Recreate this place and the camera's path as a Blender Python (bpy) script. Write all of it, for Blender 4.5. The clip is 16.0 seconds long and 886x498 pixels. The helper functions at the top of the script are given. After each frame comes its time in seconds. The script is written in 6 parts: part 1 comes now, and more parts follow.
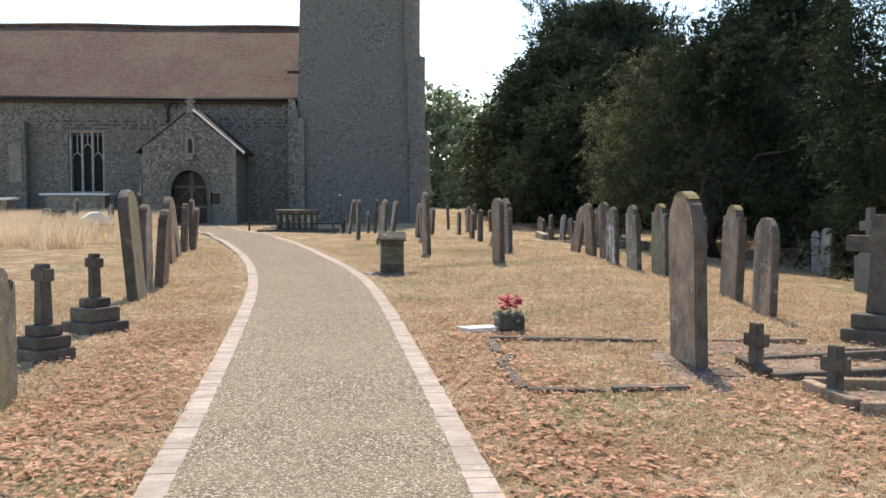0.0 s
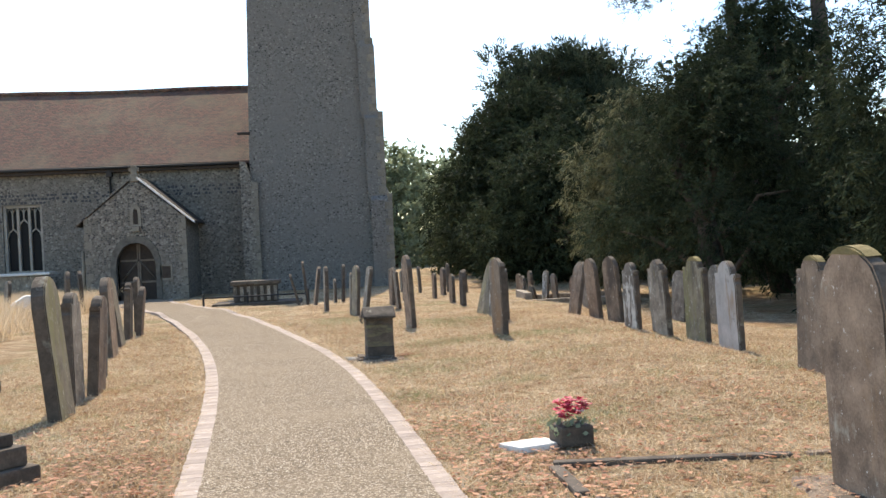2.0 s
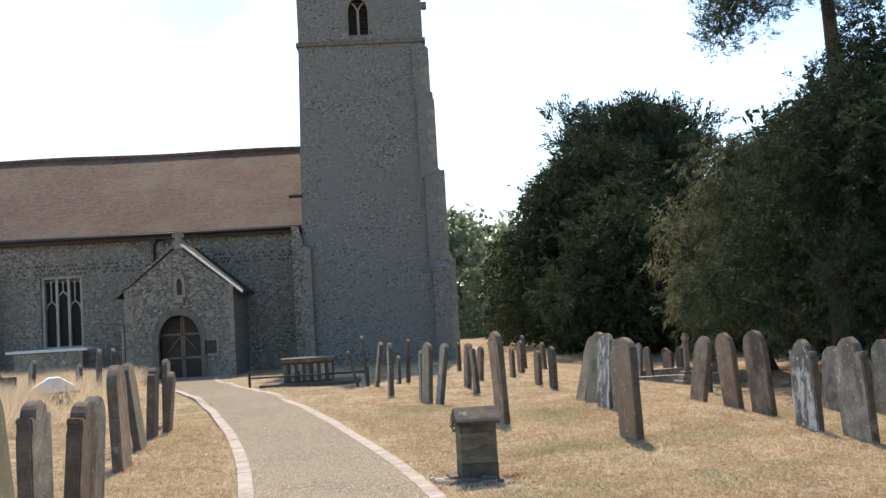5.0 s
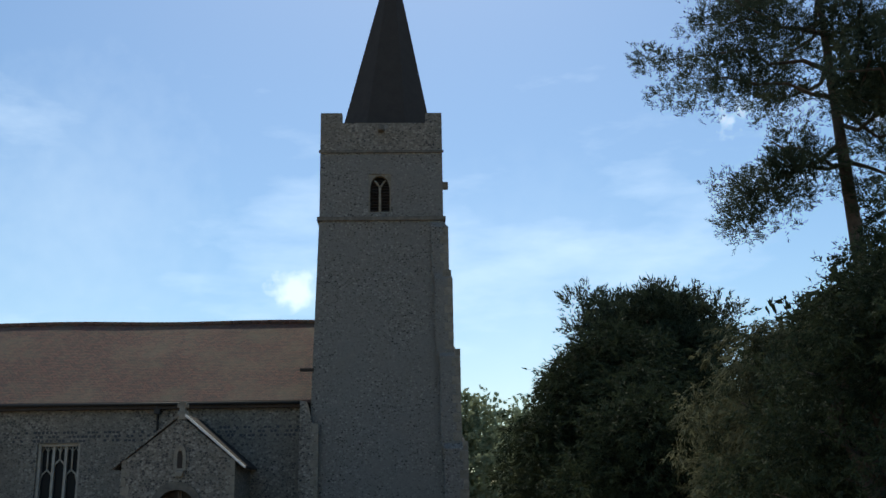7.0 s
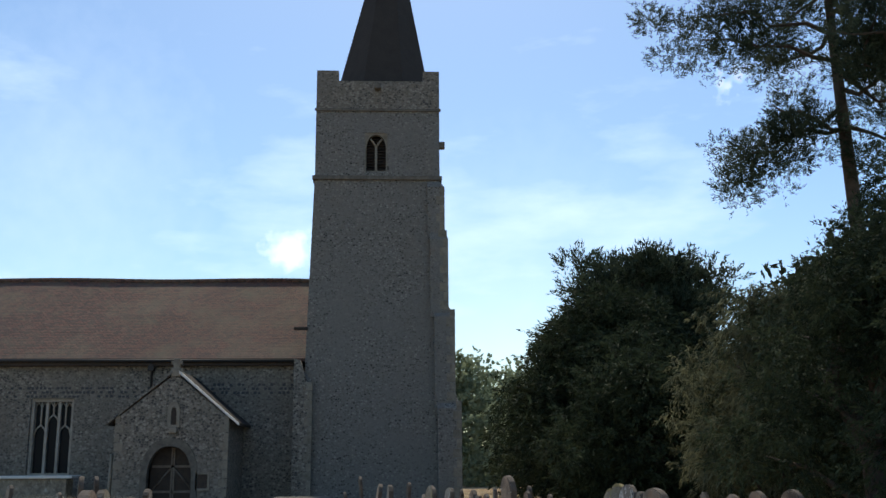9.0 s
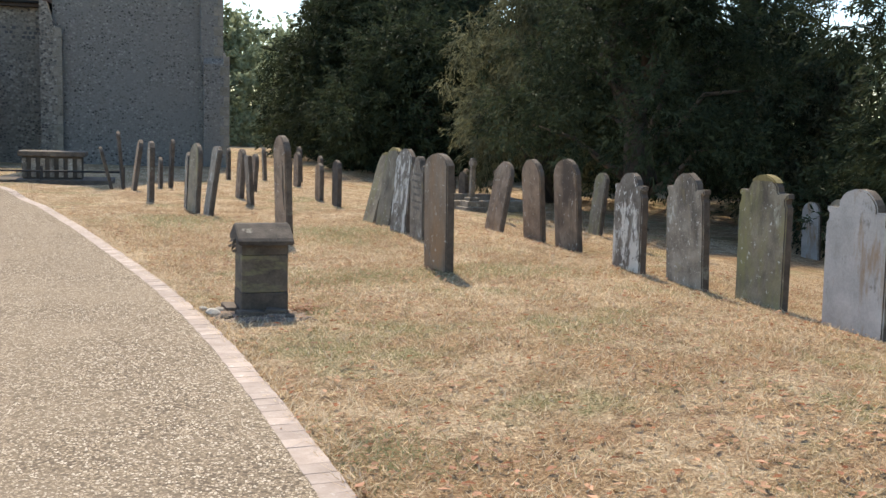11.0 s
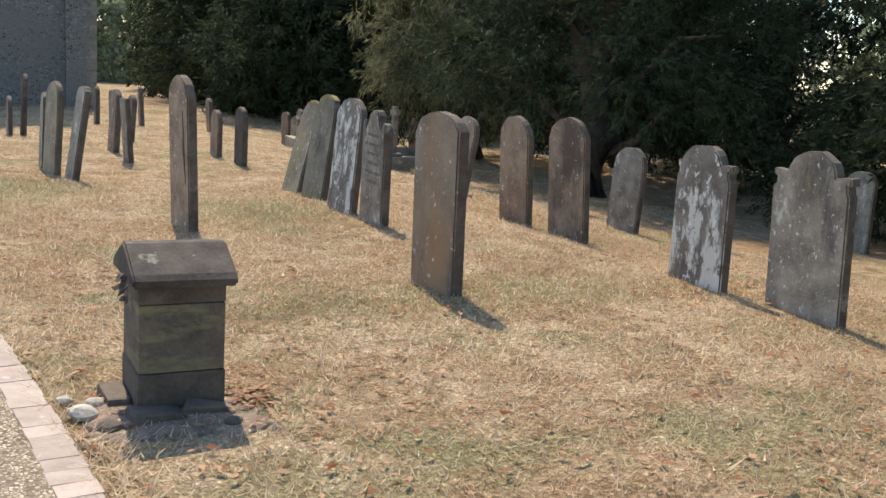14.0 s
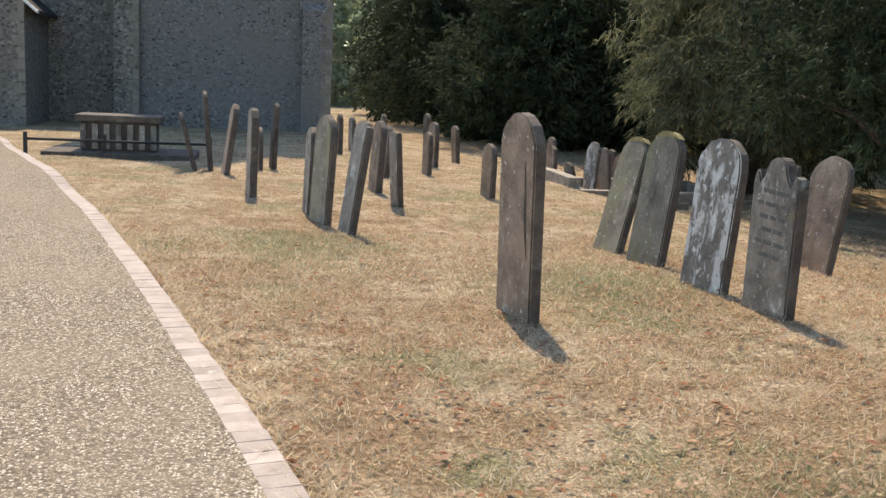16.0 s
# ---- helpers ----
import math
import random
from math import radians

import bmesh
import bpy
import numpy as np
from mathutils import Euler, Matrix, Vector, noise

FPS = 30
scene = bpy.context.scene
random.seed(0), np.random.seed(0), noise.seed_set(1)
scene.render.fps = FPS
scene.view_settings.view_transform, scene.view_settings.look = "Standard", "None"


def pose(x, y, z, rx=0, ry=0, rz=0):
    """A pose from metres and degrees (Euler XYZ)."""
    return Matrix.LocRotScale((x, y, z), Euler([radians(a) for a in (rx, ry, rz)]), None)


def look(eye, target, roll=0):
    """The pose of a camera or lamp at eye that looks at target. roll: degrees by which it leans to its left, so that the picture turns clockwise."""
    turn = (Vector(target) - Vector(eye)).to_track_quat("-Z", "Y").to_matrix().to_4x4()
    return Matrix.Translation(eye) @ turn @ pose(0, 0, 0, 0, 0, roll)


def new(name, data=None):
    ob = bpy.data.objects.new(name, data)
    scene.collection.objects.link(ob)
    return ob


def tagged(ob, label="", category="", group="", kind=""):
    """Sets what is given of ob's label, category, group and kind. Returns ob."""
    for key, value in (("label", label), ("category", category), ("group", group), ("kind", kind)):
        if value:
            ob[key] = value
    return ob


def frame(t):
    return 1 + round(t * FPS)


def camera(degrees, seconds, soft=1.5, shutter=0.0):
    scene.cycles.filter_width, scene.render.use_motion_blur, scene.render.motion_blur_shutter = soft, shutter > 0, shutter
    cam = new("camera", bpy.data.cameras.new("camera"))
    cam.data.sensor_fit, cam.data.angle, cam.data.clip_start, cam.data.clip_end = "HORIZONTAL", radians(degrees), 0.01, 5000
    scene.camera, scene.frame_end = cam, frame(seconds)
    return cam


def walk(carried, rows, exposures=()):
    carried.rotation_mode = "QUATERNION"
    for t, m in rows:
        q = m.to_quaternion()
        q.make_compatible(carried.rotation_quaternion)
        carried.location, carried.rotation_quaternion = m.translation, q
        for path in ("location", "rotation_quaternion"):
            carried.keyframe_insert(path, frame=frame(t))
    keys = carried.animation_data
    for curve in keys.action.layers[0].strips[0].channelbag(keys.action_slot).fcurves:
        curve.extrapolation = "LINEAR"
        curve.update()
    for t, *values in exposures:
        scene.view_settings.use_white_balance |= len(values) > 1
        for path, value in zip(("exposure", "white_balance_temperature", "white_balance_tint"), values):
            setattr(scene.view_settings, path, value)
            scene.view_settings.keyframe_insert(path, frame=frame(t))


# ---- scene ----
cam = camera(48.2, 16.0, soft=1.5)
# seconds, eye, target, roll
PATH = [
    (0, (-0.003, 0.042, 1.444), (0.470, 10.010, 0.801), 0.19),
    (0.5, (-0.135, 0.710, 1.488), (0.401, 10.682, 0.967), 0.69),
    (1, (-0.224, 1.450, 1.508), (0.488, 11.417, 1.125), -3.51),
    (1.5, (-0.371, 2.083, 1.505), (0.400, 12.050, 1.240), -1.22),
    (2, (-0.411, 2.720, 1.528), (0.529, 12.676, 1.450), -2.74),
    (2.5, (-0.469, 3.335, 1.550), (0.393, 13.294, 1.821), -0.44),
    (3, (-0.517, 3.947, 1.537), (0.331, 13.904, 1.917), -1.61),
    (5.5, (-0.748, 6.720, 1.651), (-0.353, 16.676, 2.501), -3.10),
    (6, (-0.734, 6.949, 1.589), (-0.334, 16.806, 3.228), -1.49),
    (6.5, (-0.725, 7.090, 1.551), (-0.380, 16.880, 3.557), -1.02),
    (7, (-0.762, 7.141, 1.538), (-0.394, 16.827, 3.996), -1.00),
    (7.5, (-0.799, 7.192, 1.525), (-0.423, 16.789, 4.313), -0.45),
    (8, (-0.824, 7.240, 1.518), (-0.454, 16.757, 4.563), -0.44),
    (10.5, (-0.824, 7.851, 1.516), (0.411, 17.748, 0.795), 0.23),
    (11, (-0.812, 8.302, 1.490), (1.906, 17.846, 0.255), 1.82),
    (11.5, (-0.781, 8.733, 1.511), (3.533, 17.622, -0.029), 1.30),
    (12, (-0.669, 9.345, 1.507), (4.477, 17.797, 0.065), 2.56),
    (12.5, (-0.682, 9.891, 1.487), (4.771, 18.146, 0.030), 3.62),
    (13, (-0.649, 10.519, 1.471), (4.692, 18.847, 0.014), 2.81),
    (13.5, (-0.622, 11.194, 1.452), (3.722, 20.075, -0.055), 3.38),
    (14, (-0.657, 11.878, 1.456), (3.237, 20.923, -0.284), 3.55),
    (14.5, (-0.708, 12.578, 1.464), (2.520, 21.888, -0.240), 3.39),
    (15, (-0.835, 13.265, 1.469), (2.022, 22.685, -0.289), 3.20),
    (15.5, (-0.977, 13.882, 1.488), (1.498, 23.412, -0.262), 2.84),
    (16, (-1.150, 14.529, 1.473), (0.856, 24.184, -0.185), 2.86),
]
EXPOSURES = [(0.0, 0.42, 7250, 10), (3.2, 0.55, 7250, 10), (5.5, 0.4, 7100, 10), (6.0, -0.15, 6900, 10), (6.5, -0.5, 6700, 6), (7.0, -0.75, 6600, 3), (8.0, -0.88, 6550, 3), (8.6, -0.8, 6600, 4), (9.8, 0.3, 7150, 10), (10.5, 0.47, 7250, 10), (16.0, 0.5, 7250, 10)]
walk(cam, [(t, look(eye, target, roll)) for t, eye, target, roll in PATH], EXPOSURES)

# ---- sky and sun ----
SUN_EL, SUN_AZ = radians(54.0), radians(2.0)
world = bpy.data.worlds.new("world")
scene.world = world
world.use_nodes = True
wt = world.node_tree
sky = wt.nodes.new("ShaderNodeTexSky")
sky.sky_type, sky.sun_disc = "NISHITA", False
sky.sun_elevation, sky.sun_rotation = SUN_EL, SUN_AZ
sky.air_density, sky.dust_density, sky.ozone_density = 1.05, 0.6, 3.0
wco = wt.nodes.new("ShaderNodeTexCoord")
wmap = wt.nodes.new("ShaderNodeMapping")
wmap.inputs["Scale"].default_value = (1.0, 1.0, 3.2)
wnoise = wt.nodes.new("ShaderNodeTexNoise")
wnoise.inputs["Scale"].default_value, wnoise.inputs["Detail"].default_value = 2.3, 7.0
wnoise.inputs["Roughness"].default_value = 0.55
wramp = wt.nodes.new("ShaderNodeValToRGB")
wramp.color_ramp.elements[0].position, wramp.color_ramp.elements[1].position = 0.54, 1.0
wramp.color_ramp.elements[1].color = (0.75, 0.75, 0.75, 1)
wmix = wt.nodes.new("ShaderNodeMixRGB")
wmix.inputs["Color2"].default_value = (16.0, 17.6, 19.5, 1)
wt.links.new(wco.outputs["Generated"], wmap.inputs["Vector"])
wt.links.new(wmap.outputs["Vector"], wnoise.inputs["Vector"])
wt.links.new(wnoise.outputs["Fac"], wramp.inputs["Fac"])
wt.links.new(wramp.outputs["Color"], wmix.inputs["Fac"])
wfine = wt.nodes.new("ShaderNodeTexNoise")
wfine.inputs["Scale"].default_value, wfine.inputs["Detail"].default_value = 48.0, 5.0
wt.links.new(wco.outputs["Generated"], wfine.inputs["Vector"])


def puff(colour_in, heading, size, ragged, soft, cover):
    """A small cloud in the sky towards a heading: distance from its middle, roughened by noise."""
    far = wt.nodes.new("ShaderNodeVectorMath")
    far.operation = "DISTANCE"
    wt.links.new(wco.outputs["Generated"], far.inputs[0])
    far.inputs[1].default_value = Vector(heading).normalized()
    rough = wt.nodes.new("ShaderNodeMath")
    rough.operation = "MULTIPLY_ADD"
    wt.links.new(wfine.outputs["Fac"], rough.inputs[0])
    rough.inputs[1].default_value = -ragged
    wt.links.new(far.outputs["Value"], rough.inputs[2])
    edge = wt.nodes.new("ShaderNodeMapRange")
    edge.inputs["From Min"].default_value, edge.inputs["From Max"].default_value = size - 0.5 * ragged, size - 0.5 * ragged - soft
    edge.inputs["To Max"].default_value = cover
    wt.links.new(rough.outputs[0], edge.inputs["Value"])
    mix = wt.nodes.new("ShaderNodeMixRGB")
    mix.inputs["Color2"].default_value = (12.8, 14.2, 15.8, 1)
    wt.links.new(edge.outputs[0], mix.inputs["Fac"])
    wt.links.new(colour_in, mix.inputs["Color1"])
    return mix.outputs["Color"]


whsv = wt.nodes.new("ShaderNodeHueSaturation")
whsv.inputs["Saturation"].default_value, whsv.inputs["Value"].default_value = 1.14, 1.4
wt.links.new(sky.outputs["Color"], whsv.inputs["Color"])
wt.links.new(whsv.outputs["Color"], wmix.inputs["Color1"])
wsky = wmix.outputs["Color"]
for puff_at in (((-0.112, 0.972, 0.204), 0.024, 0.085, 0.022, 0.62), ((0.306, 0.882, 0.350), 0.014, 0.07, 0.02, 0.5), ((0.320, 0.879, 0.354), 0.012, 0.07, 0.02, 0.5), ((0.334, 0.86, 0.385), 0.010, 0.06, 0.02, 0.45), ((0.45, 0.83, 0.335), 0.03, 0.08, 0.03, 0.4), ((-0.32, 0.91, 0.27), 0.16, 0.12, 0.18, 0.16), ((0.12, 0.97, 0.15), 0.2, 0.1, 0.2, 0.12)):
    wsky = puff(wsky, *puff_at)
wt.links.new(wsky, wt.nodes["Background"].inputs["Color"])
wt.nodes["Background"].inputs["Strength"].default_value = 0.15

sun_data = bpy.data.lights.new("sun", "SUN")
sun_data.energy, sun_data.angle, sun_data.color = 4.2, radians(0.55), (1.0, 0.915, 0.79)
sun = new("sun", sun_data)
sun.matrix_world = look((60 * math.sin(SUN_AZ) * math.cos(SUN_EL), 60 * math.cos(SUN_AZ) * math.cos(SUN_EL), 60 * math.sin(SUN_EL)), (0, 0, 0))

# ---- materials ----
def stone_like(name, dark, light, stain=None, scale=6.0, fine=60.0, bump=0.25, rough=0.9, stain_at=0.55, stain_scale=1.5, vary=0.15, streak=1.0, depth=0.01):
    """Two-scale mottled colour with optional stains and relief, in the thing's own space."""
    m = bpy.data.materials.new(name)
    m.use_nodes = True
    nt = m.node_tree
    N, Lk = nt.nodes, nt.links
    bsdf = N["Principled BSDF"]
    bsdf.inputs["Roughness"].default_value = rough
    geo = N.new("ShaderNodeNewGeometry")
    info = N.new("ShaderNodeObjectInfo")
    off = N.new("ShaderNodeVectorMath")
    off.operation = "MULTIPLY_ADD"
    comb = N.new("ShaderNodeCombineXYZ")
    for k in range(3):
        Lk.new(info.outputs["Random"], comb.inputs[k])
    off.inputs[1].default_value = (37.0, 11.0, 5.0)
    Lk.new(comb.outputs[0], off.inputs[0])
    Lk.new(geo.outputs["Position"], off.inputs[2])
    vec = off.outputs[0]
    n1 = N.new("ShaderNodeTexNoise")
    n1.inputs["Scale"].default_value, n1.inputs["Detail"].default_value = scale, 8.0
    n1.inputs["Roughness"].default_value = 0.65
    n2 = N.new("ShaderNodeTexNoise")
    n2.inputs["Scale"].default_value, n2.inputs["Detail"].default_value = fine, 4.0
    Lk.new(vec, n1.inputs["Vector"])
    Lk.new(vec, n2.inputs["Vector"])
    ramp = N.new("ShaderNodeValToRGB")
    ramp.color_ramp.elements[0].position, ramp.color_ramp.elements[1].position = 0.3, 0.7
    ramp.color_ramp.elements[0].color, ramp.color_ramp.elements[1].color = (*dark, 1), (*light, 1)
    add = N.new("ShaderNodeMath")
    add.operation = "MULTIPLY_ADD"
    add.inputs[1].default_value = 0.35
    Lk.new(n2.outputs["Fac"], add.inputs[0])
    sub = N.new("ShaderNodeMath")
    sub.operation = "SUBTRACT"
    sub.inputs[1].default_value = 0.175
    Lk.new(n1.outputs["Fac"], sub.inputs[0])
    Lk.new(sub.outputs[0], add.inputs[2])
    Lk.new(add.outputs[0], ramp.inputs["Fac"])
    col = ramp.outputs["Color"]
    if stain:
        for k, item in enumerate(stain):
            tint, at, size, run, soft_by = (*item, 0.09)[:5] if isinstance(item[0], tuple) else (item, stain_at, stain_scale * (1 + 0.6 * k), streak, 0.09)
            mp = N.new("ShaderNodeMapping")
            mp.inputs["Scale"].default_value = (1.0, 1.0, run)
            mp.inputs["Location"].default_value = (3.1 * k, 7.7 * k, 1.3 * k)
            Lk.new(vec, mp.inputs["Vector"])
            n3 = N.new("ShaderNodeTexNoise")
            n3.inputs["Scale"].default_value, n3.inputs["Detail"].default_value = size, 9.0
            n3.inputs["Roughness"].default_value = 0.7
            Lk.new(mp.outputs[0], n3.inputs["Vector"])
            r3 = N.new("ShaderNodeValToRGB")
            r3.color_ramp.elements[0].position, r3.color_ramp.elements[1].position = at, at + soft_by
            r3.color_ramp.elements[1].color = (0.85, 0.85, 0.85, 1)
            Lk.new(n3.outputs["Fac"], r3.inputs["Fac"])
            mx = N.new("ShaderNodeMixRGB")
            mx.inputs["Color2"].default_value = (*tint, 1)
            Lk.new(r3.outputs["Color"], mx.inputs["Fac"])
            Lk.new(col, mx.inputs["Color1"])
            col = mx.outputs["Color"]
    hsv = N.new("ShaderNodeHueSaturation")
    rng = N.new("ShaderNodeMapRange")
    rng.inputs["To Min"].default_value, rng.inputs["To Max"].default_value = 1 - vary, 1 + vary
    Lk.new(info.outputs["Random"], rng.inputs["Value"])
    Lk.new(rng.outputs[0], hsv.inputs["Value"])
    Lk.new(col, hsv.inputs["Color"])
    Lk.new(hsv.outputs["Color"], bsdf.inputs["Base Color"])
    bmp = N.new("ShaderNodeBump")
    bmp.inputs["Strength"].default_value, bmp.inputs["Distance"].default_value = bump, depth
    Lk.new(add.outputs[0], bmp.inputs["Height"])
    Lk.new(bmp.outputs["Normal"], bsdf.inputs["Normal"])
    return m


def voronoi_stone(name, palette, mortar, size, bump=0.6, rough=0.85, gap=0.09, patches=None, squash=1.0, patch_scale=0.45, cover=0.75):
    """Cobbles or grains of several colours set in mortar."""
    m = bpy.data.materials.new(name)
    m.use_nodes = True
    nt = m.node_tree
    N, Lk = nt.nodes, nt.links
    bsdf = N["Principled BSDF"]
    bsdf.inputs["Roughness"].default_value = rough
    geo = N.new("ShaderNodeNewGeometry")
    mp = N.new("ShaderNodeMapping")
    mp.inputs["Scale"].default_value = (1 / size, 1 / size, squash / size)
    Lk.new(geo.outputs["Position"], mp.inputs["Vector"])
    vo = N.new("ShaderNodeTexVoronoi")
    vo.inputs["Scale"].default_value = 1.0
    ve = N.new("ShaderNodeTexVoronoi")
    ve.feature = "DISTANCE_TO_EDGE"
    ve.inputs["Scale"].default_value = 1.0
    Lk.new(mp.outputs[0], vo.inputs["Vector"])
    Lk.new(mp.outputs[0], ve.inputs["Vector"])
    sep = N.new("ShaderNodeSeparateColor")
    Lk.new(vo.outputs["Color"], sep.inputs[0])
    ramp = N.new("ShaderNodeValToRGB")
    ramp.color_ramp.interpolation = "CONSTANT"
    els = ramp.color_ramp.elements
    els[0].color = (*palette[0], 1)
    els[1].position, els[1].color = 1 / len(palette), (*palette[1], 1)
    for k in range(2, len(palette)):
        e = els.new(k / len(palette))
        e.color = (*palette[k], 1)
    Lk.new(sep.outputs[0], ramp.inputs["Fac"])
    edge = N.new("ShaderNodeMapRange")
    edge.inputs["From Min"].default_value, edge.inputs["From Max"].default_value = gap * 0.4, gap
    Lk.new(ve.outputs["Distance"], edge.inputs["Value"])
    mx = N.new("ShaderNodeMixRGB")
    mx.inputs["Color1"].default_value = (*mortar, 1)
    Lk.new(edge.outputs[0], mx.inputs["Fac"])
    Lk.new(ramp.outputs["Color"], mx.inputs["Color2"])
    col = mx.outputs["Color"]
    big = N.new("ShaderNodeTexNoise")
    big.inputs["Scale"].default_value, big.inputs["Detail"].default_value = patch_scale, 8.0
    big.inputs["Roughness"].default_value = 0.62
    Lk.new(geo.outputs["Position"], big.inputs["Vector"])
    if patches:
        r = N.new("ShaderNodeValToRGB")
        r.color_ramp.elements[0].position, r.color_ramp.elements[1].position = 0.42, 0.62
        Lk.new(big.outputs["Fac"], r.inputs["Fac"])
        mx2 = N.new("ShaderNodeMixRGB")
        mx2.inputs["Color2"].default_value = (*patches, 1)
        sc = N.new("ShaderNodeMath")
        sc.operation = "MULTIPLY"
        sc.inputs[1].default_value = cover
        Lk.new(r.outputs["Color"], sc.inputs[0])
        Lk.new(sc.outputs[0], mx2.inputs["Fac"])
        Lk.new(col, mx2.inputs["Color1"])
        col = mx2.outputs["Color"]
    Lk.new(col, bsdf.inputs["Base Color"])
    bmp = N.new("ShaderNodeBump")
    bmp.inputs["Strength"].default_value, bmp.inputs["Distance"].default_value = bump, size * 0.5
    Lk.new(edge.outputs[0], bmp.inputs["Height"])
    Lk.new(bmp.outputs["Normal"], bsdf.inputs["Normal"])
    return m


def roof_tiles(name):
    m = bpy.data.materials.new(name)
    m.use_nodes = True
    nt = m.node_tree
    N, Lk = nt.nodes, nt.links
    bsdf = N["Principled BSDF"]
    bsdf.inputs["Roughness"].default_value = 0.85
    geo = N.new("ShaderNodeNewGeometry")
    sep = N.new("ShaderNodeSeparateXYZ")
    Lk.new(geo.outputs["Position"], sep.inputs[0])
    comb = N.new("ShaderNodeCombineXYZ")
    Lk.new(sep.outputs[0], comb.inputs[0])
    Lk.new(sep.outputs[2], comb.inputs[1])
    br = N.new("ShaderNodeTexBrick")
    br.inputs["Scale"].default_value = 1.0
    br.inputs["Brick Width"].default_value, br.inputs["Row Height"].default_value = 0.17, 0.075
    br.inputs["Mortar Size"].default_value, br.inputs["Bias"].default_value = 0.008, 0.0
    br.inputs["Color1"].default_value = (0.20, 0.085, 0.057, 1)
    br.inputs["Color2"].default_value = (0.105, 0.062, 0.048, 1)
    br.inputs["Mortar"].default_value = (0.035, 0.025, 0.02, 1)
    Lk.new(comb.outputs[0], br.inputs["Vector"])
    n = N.new("ShaderNodeTexNoise")
    n.inputs["Scale"].default_value, n.inputs["Detail"].default_value = 0.55, 9.0
    n.inputs["Roughness"].default_value = 0.7
    Lk.new(geo.outputs["Position"], n.inputs["Vector"])
    r = N.new("ShaderNodeValToRGB")
    r.color_ramp.elements[0].position, r.color_ramp.elements[1].position = 0.45, 0.68
    Lk.new(n.outputs["Fac"], r.inputs["Fac"])
    mx = N.new("ShaderNodeMixRGB")
    mx.inputs["Color2"].default_value = (0.15, 0.125, 0.075, 1)
    sc = N.new("ShaderNodeMath")
    sc.operation = "MULTIPLY"
    sc.inputs[1].default_value = 0.7
    Lk.new(r.outputs["Color"], sc.inputs[0])
    Lk.new(sc.outputs[0], mx.inputs["Fac"])
    Lk.new(br.outputs["Color"], mx.inputs["Color1"])
    spk = N.new("ShaderNodeTexNoise")
    spk.inputs["Scale"].default_value, spk.inputs["Detail"].default_value = 6.0, 6.0
    spk.inputs["Roughness"].default_value = 0.75
    Lk.new(geo.outputs["Position"], spk.inputs["Vector"])
    rs = N.new("ShaderNodeValToRGB")
    rs.color_ramp.elements[0].position, rs.color_ramp.elements[1].position = 0.54, 0.66
    rs.color_ramp.elements[1].color = (0.5, 0.5, 0.5, 1)
    Lk.new(spk.outputs["Fac"], rs.inputs["Fac"])
    mx3 = N.new("ShaderNodeMixRGB")
    mx3.inputs["Color2"].default_value = (0.25, 0.155, 0.09, 1)
    Lk.new(rs.outputs["Color"], mx3.inputs["Fac"])
    Lk.new(mx.outputs["Color"], mx3.inputs["Color1"])
    Lk.new(mx3.outputs["Color"], bsdf.inputs["Base Color"])
    bmp = N.new("ShaderNodeBump")
    bmp.inputs["Strength"].default_value, bmp.inputs["Distance"].default_value = 0.7, 0.02
    Lk.new(br.outputs["Fac"], bmp.inputs["Height"])
    bmp.invert = True
    Lk.new(bmp.outputs["Normal"], bsdf.inputs["Normal"])
    return m


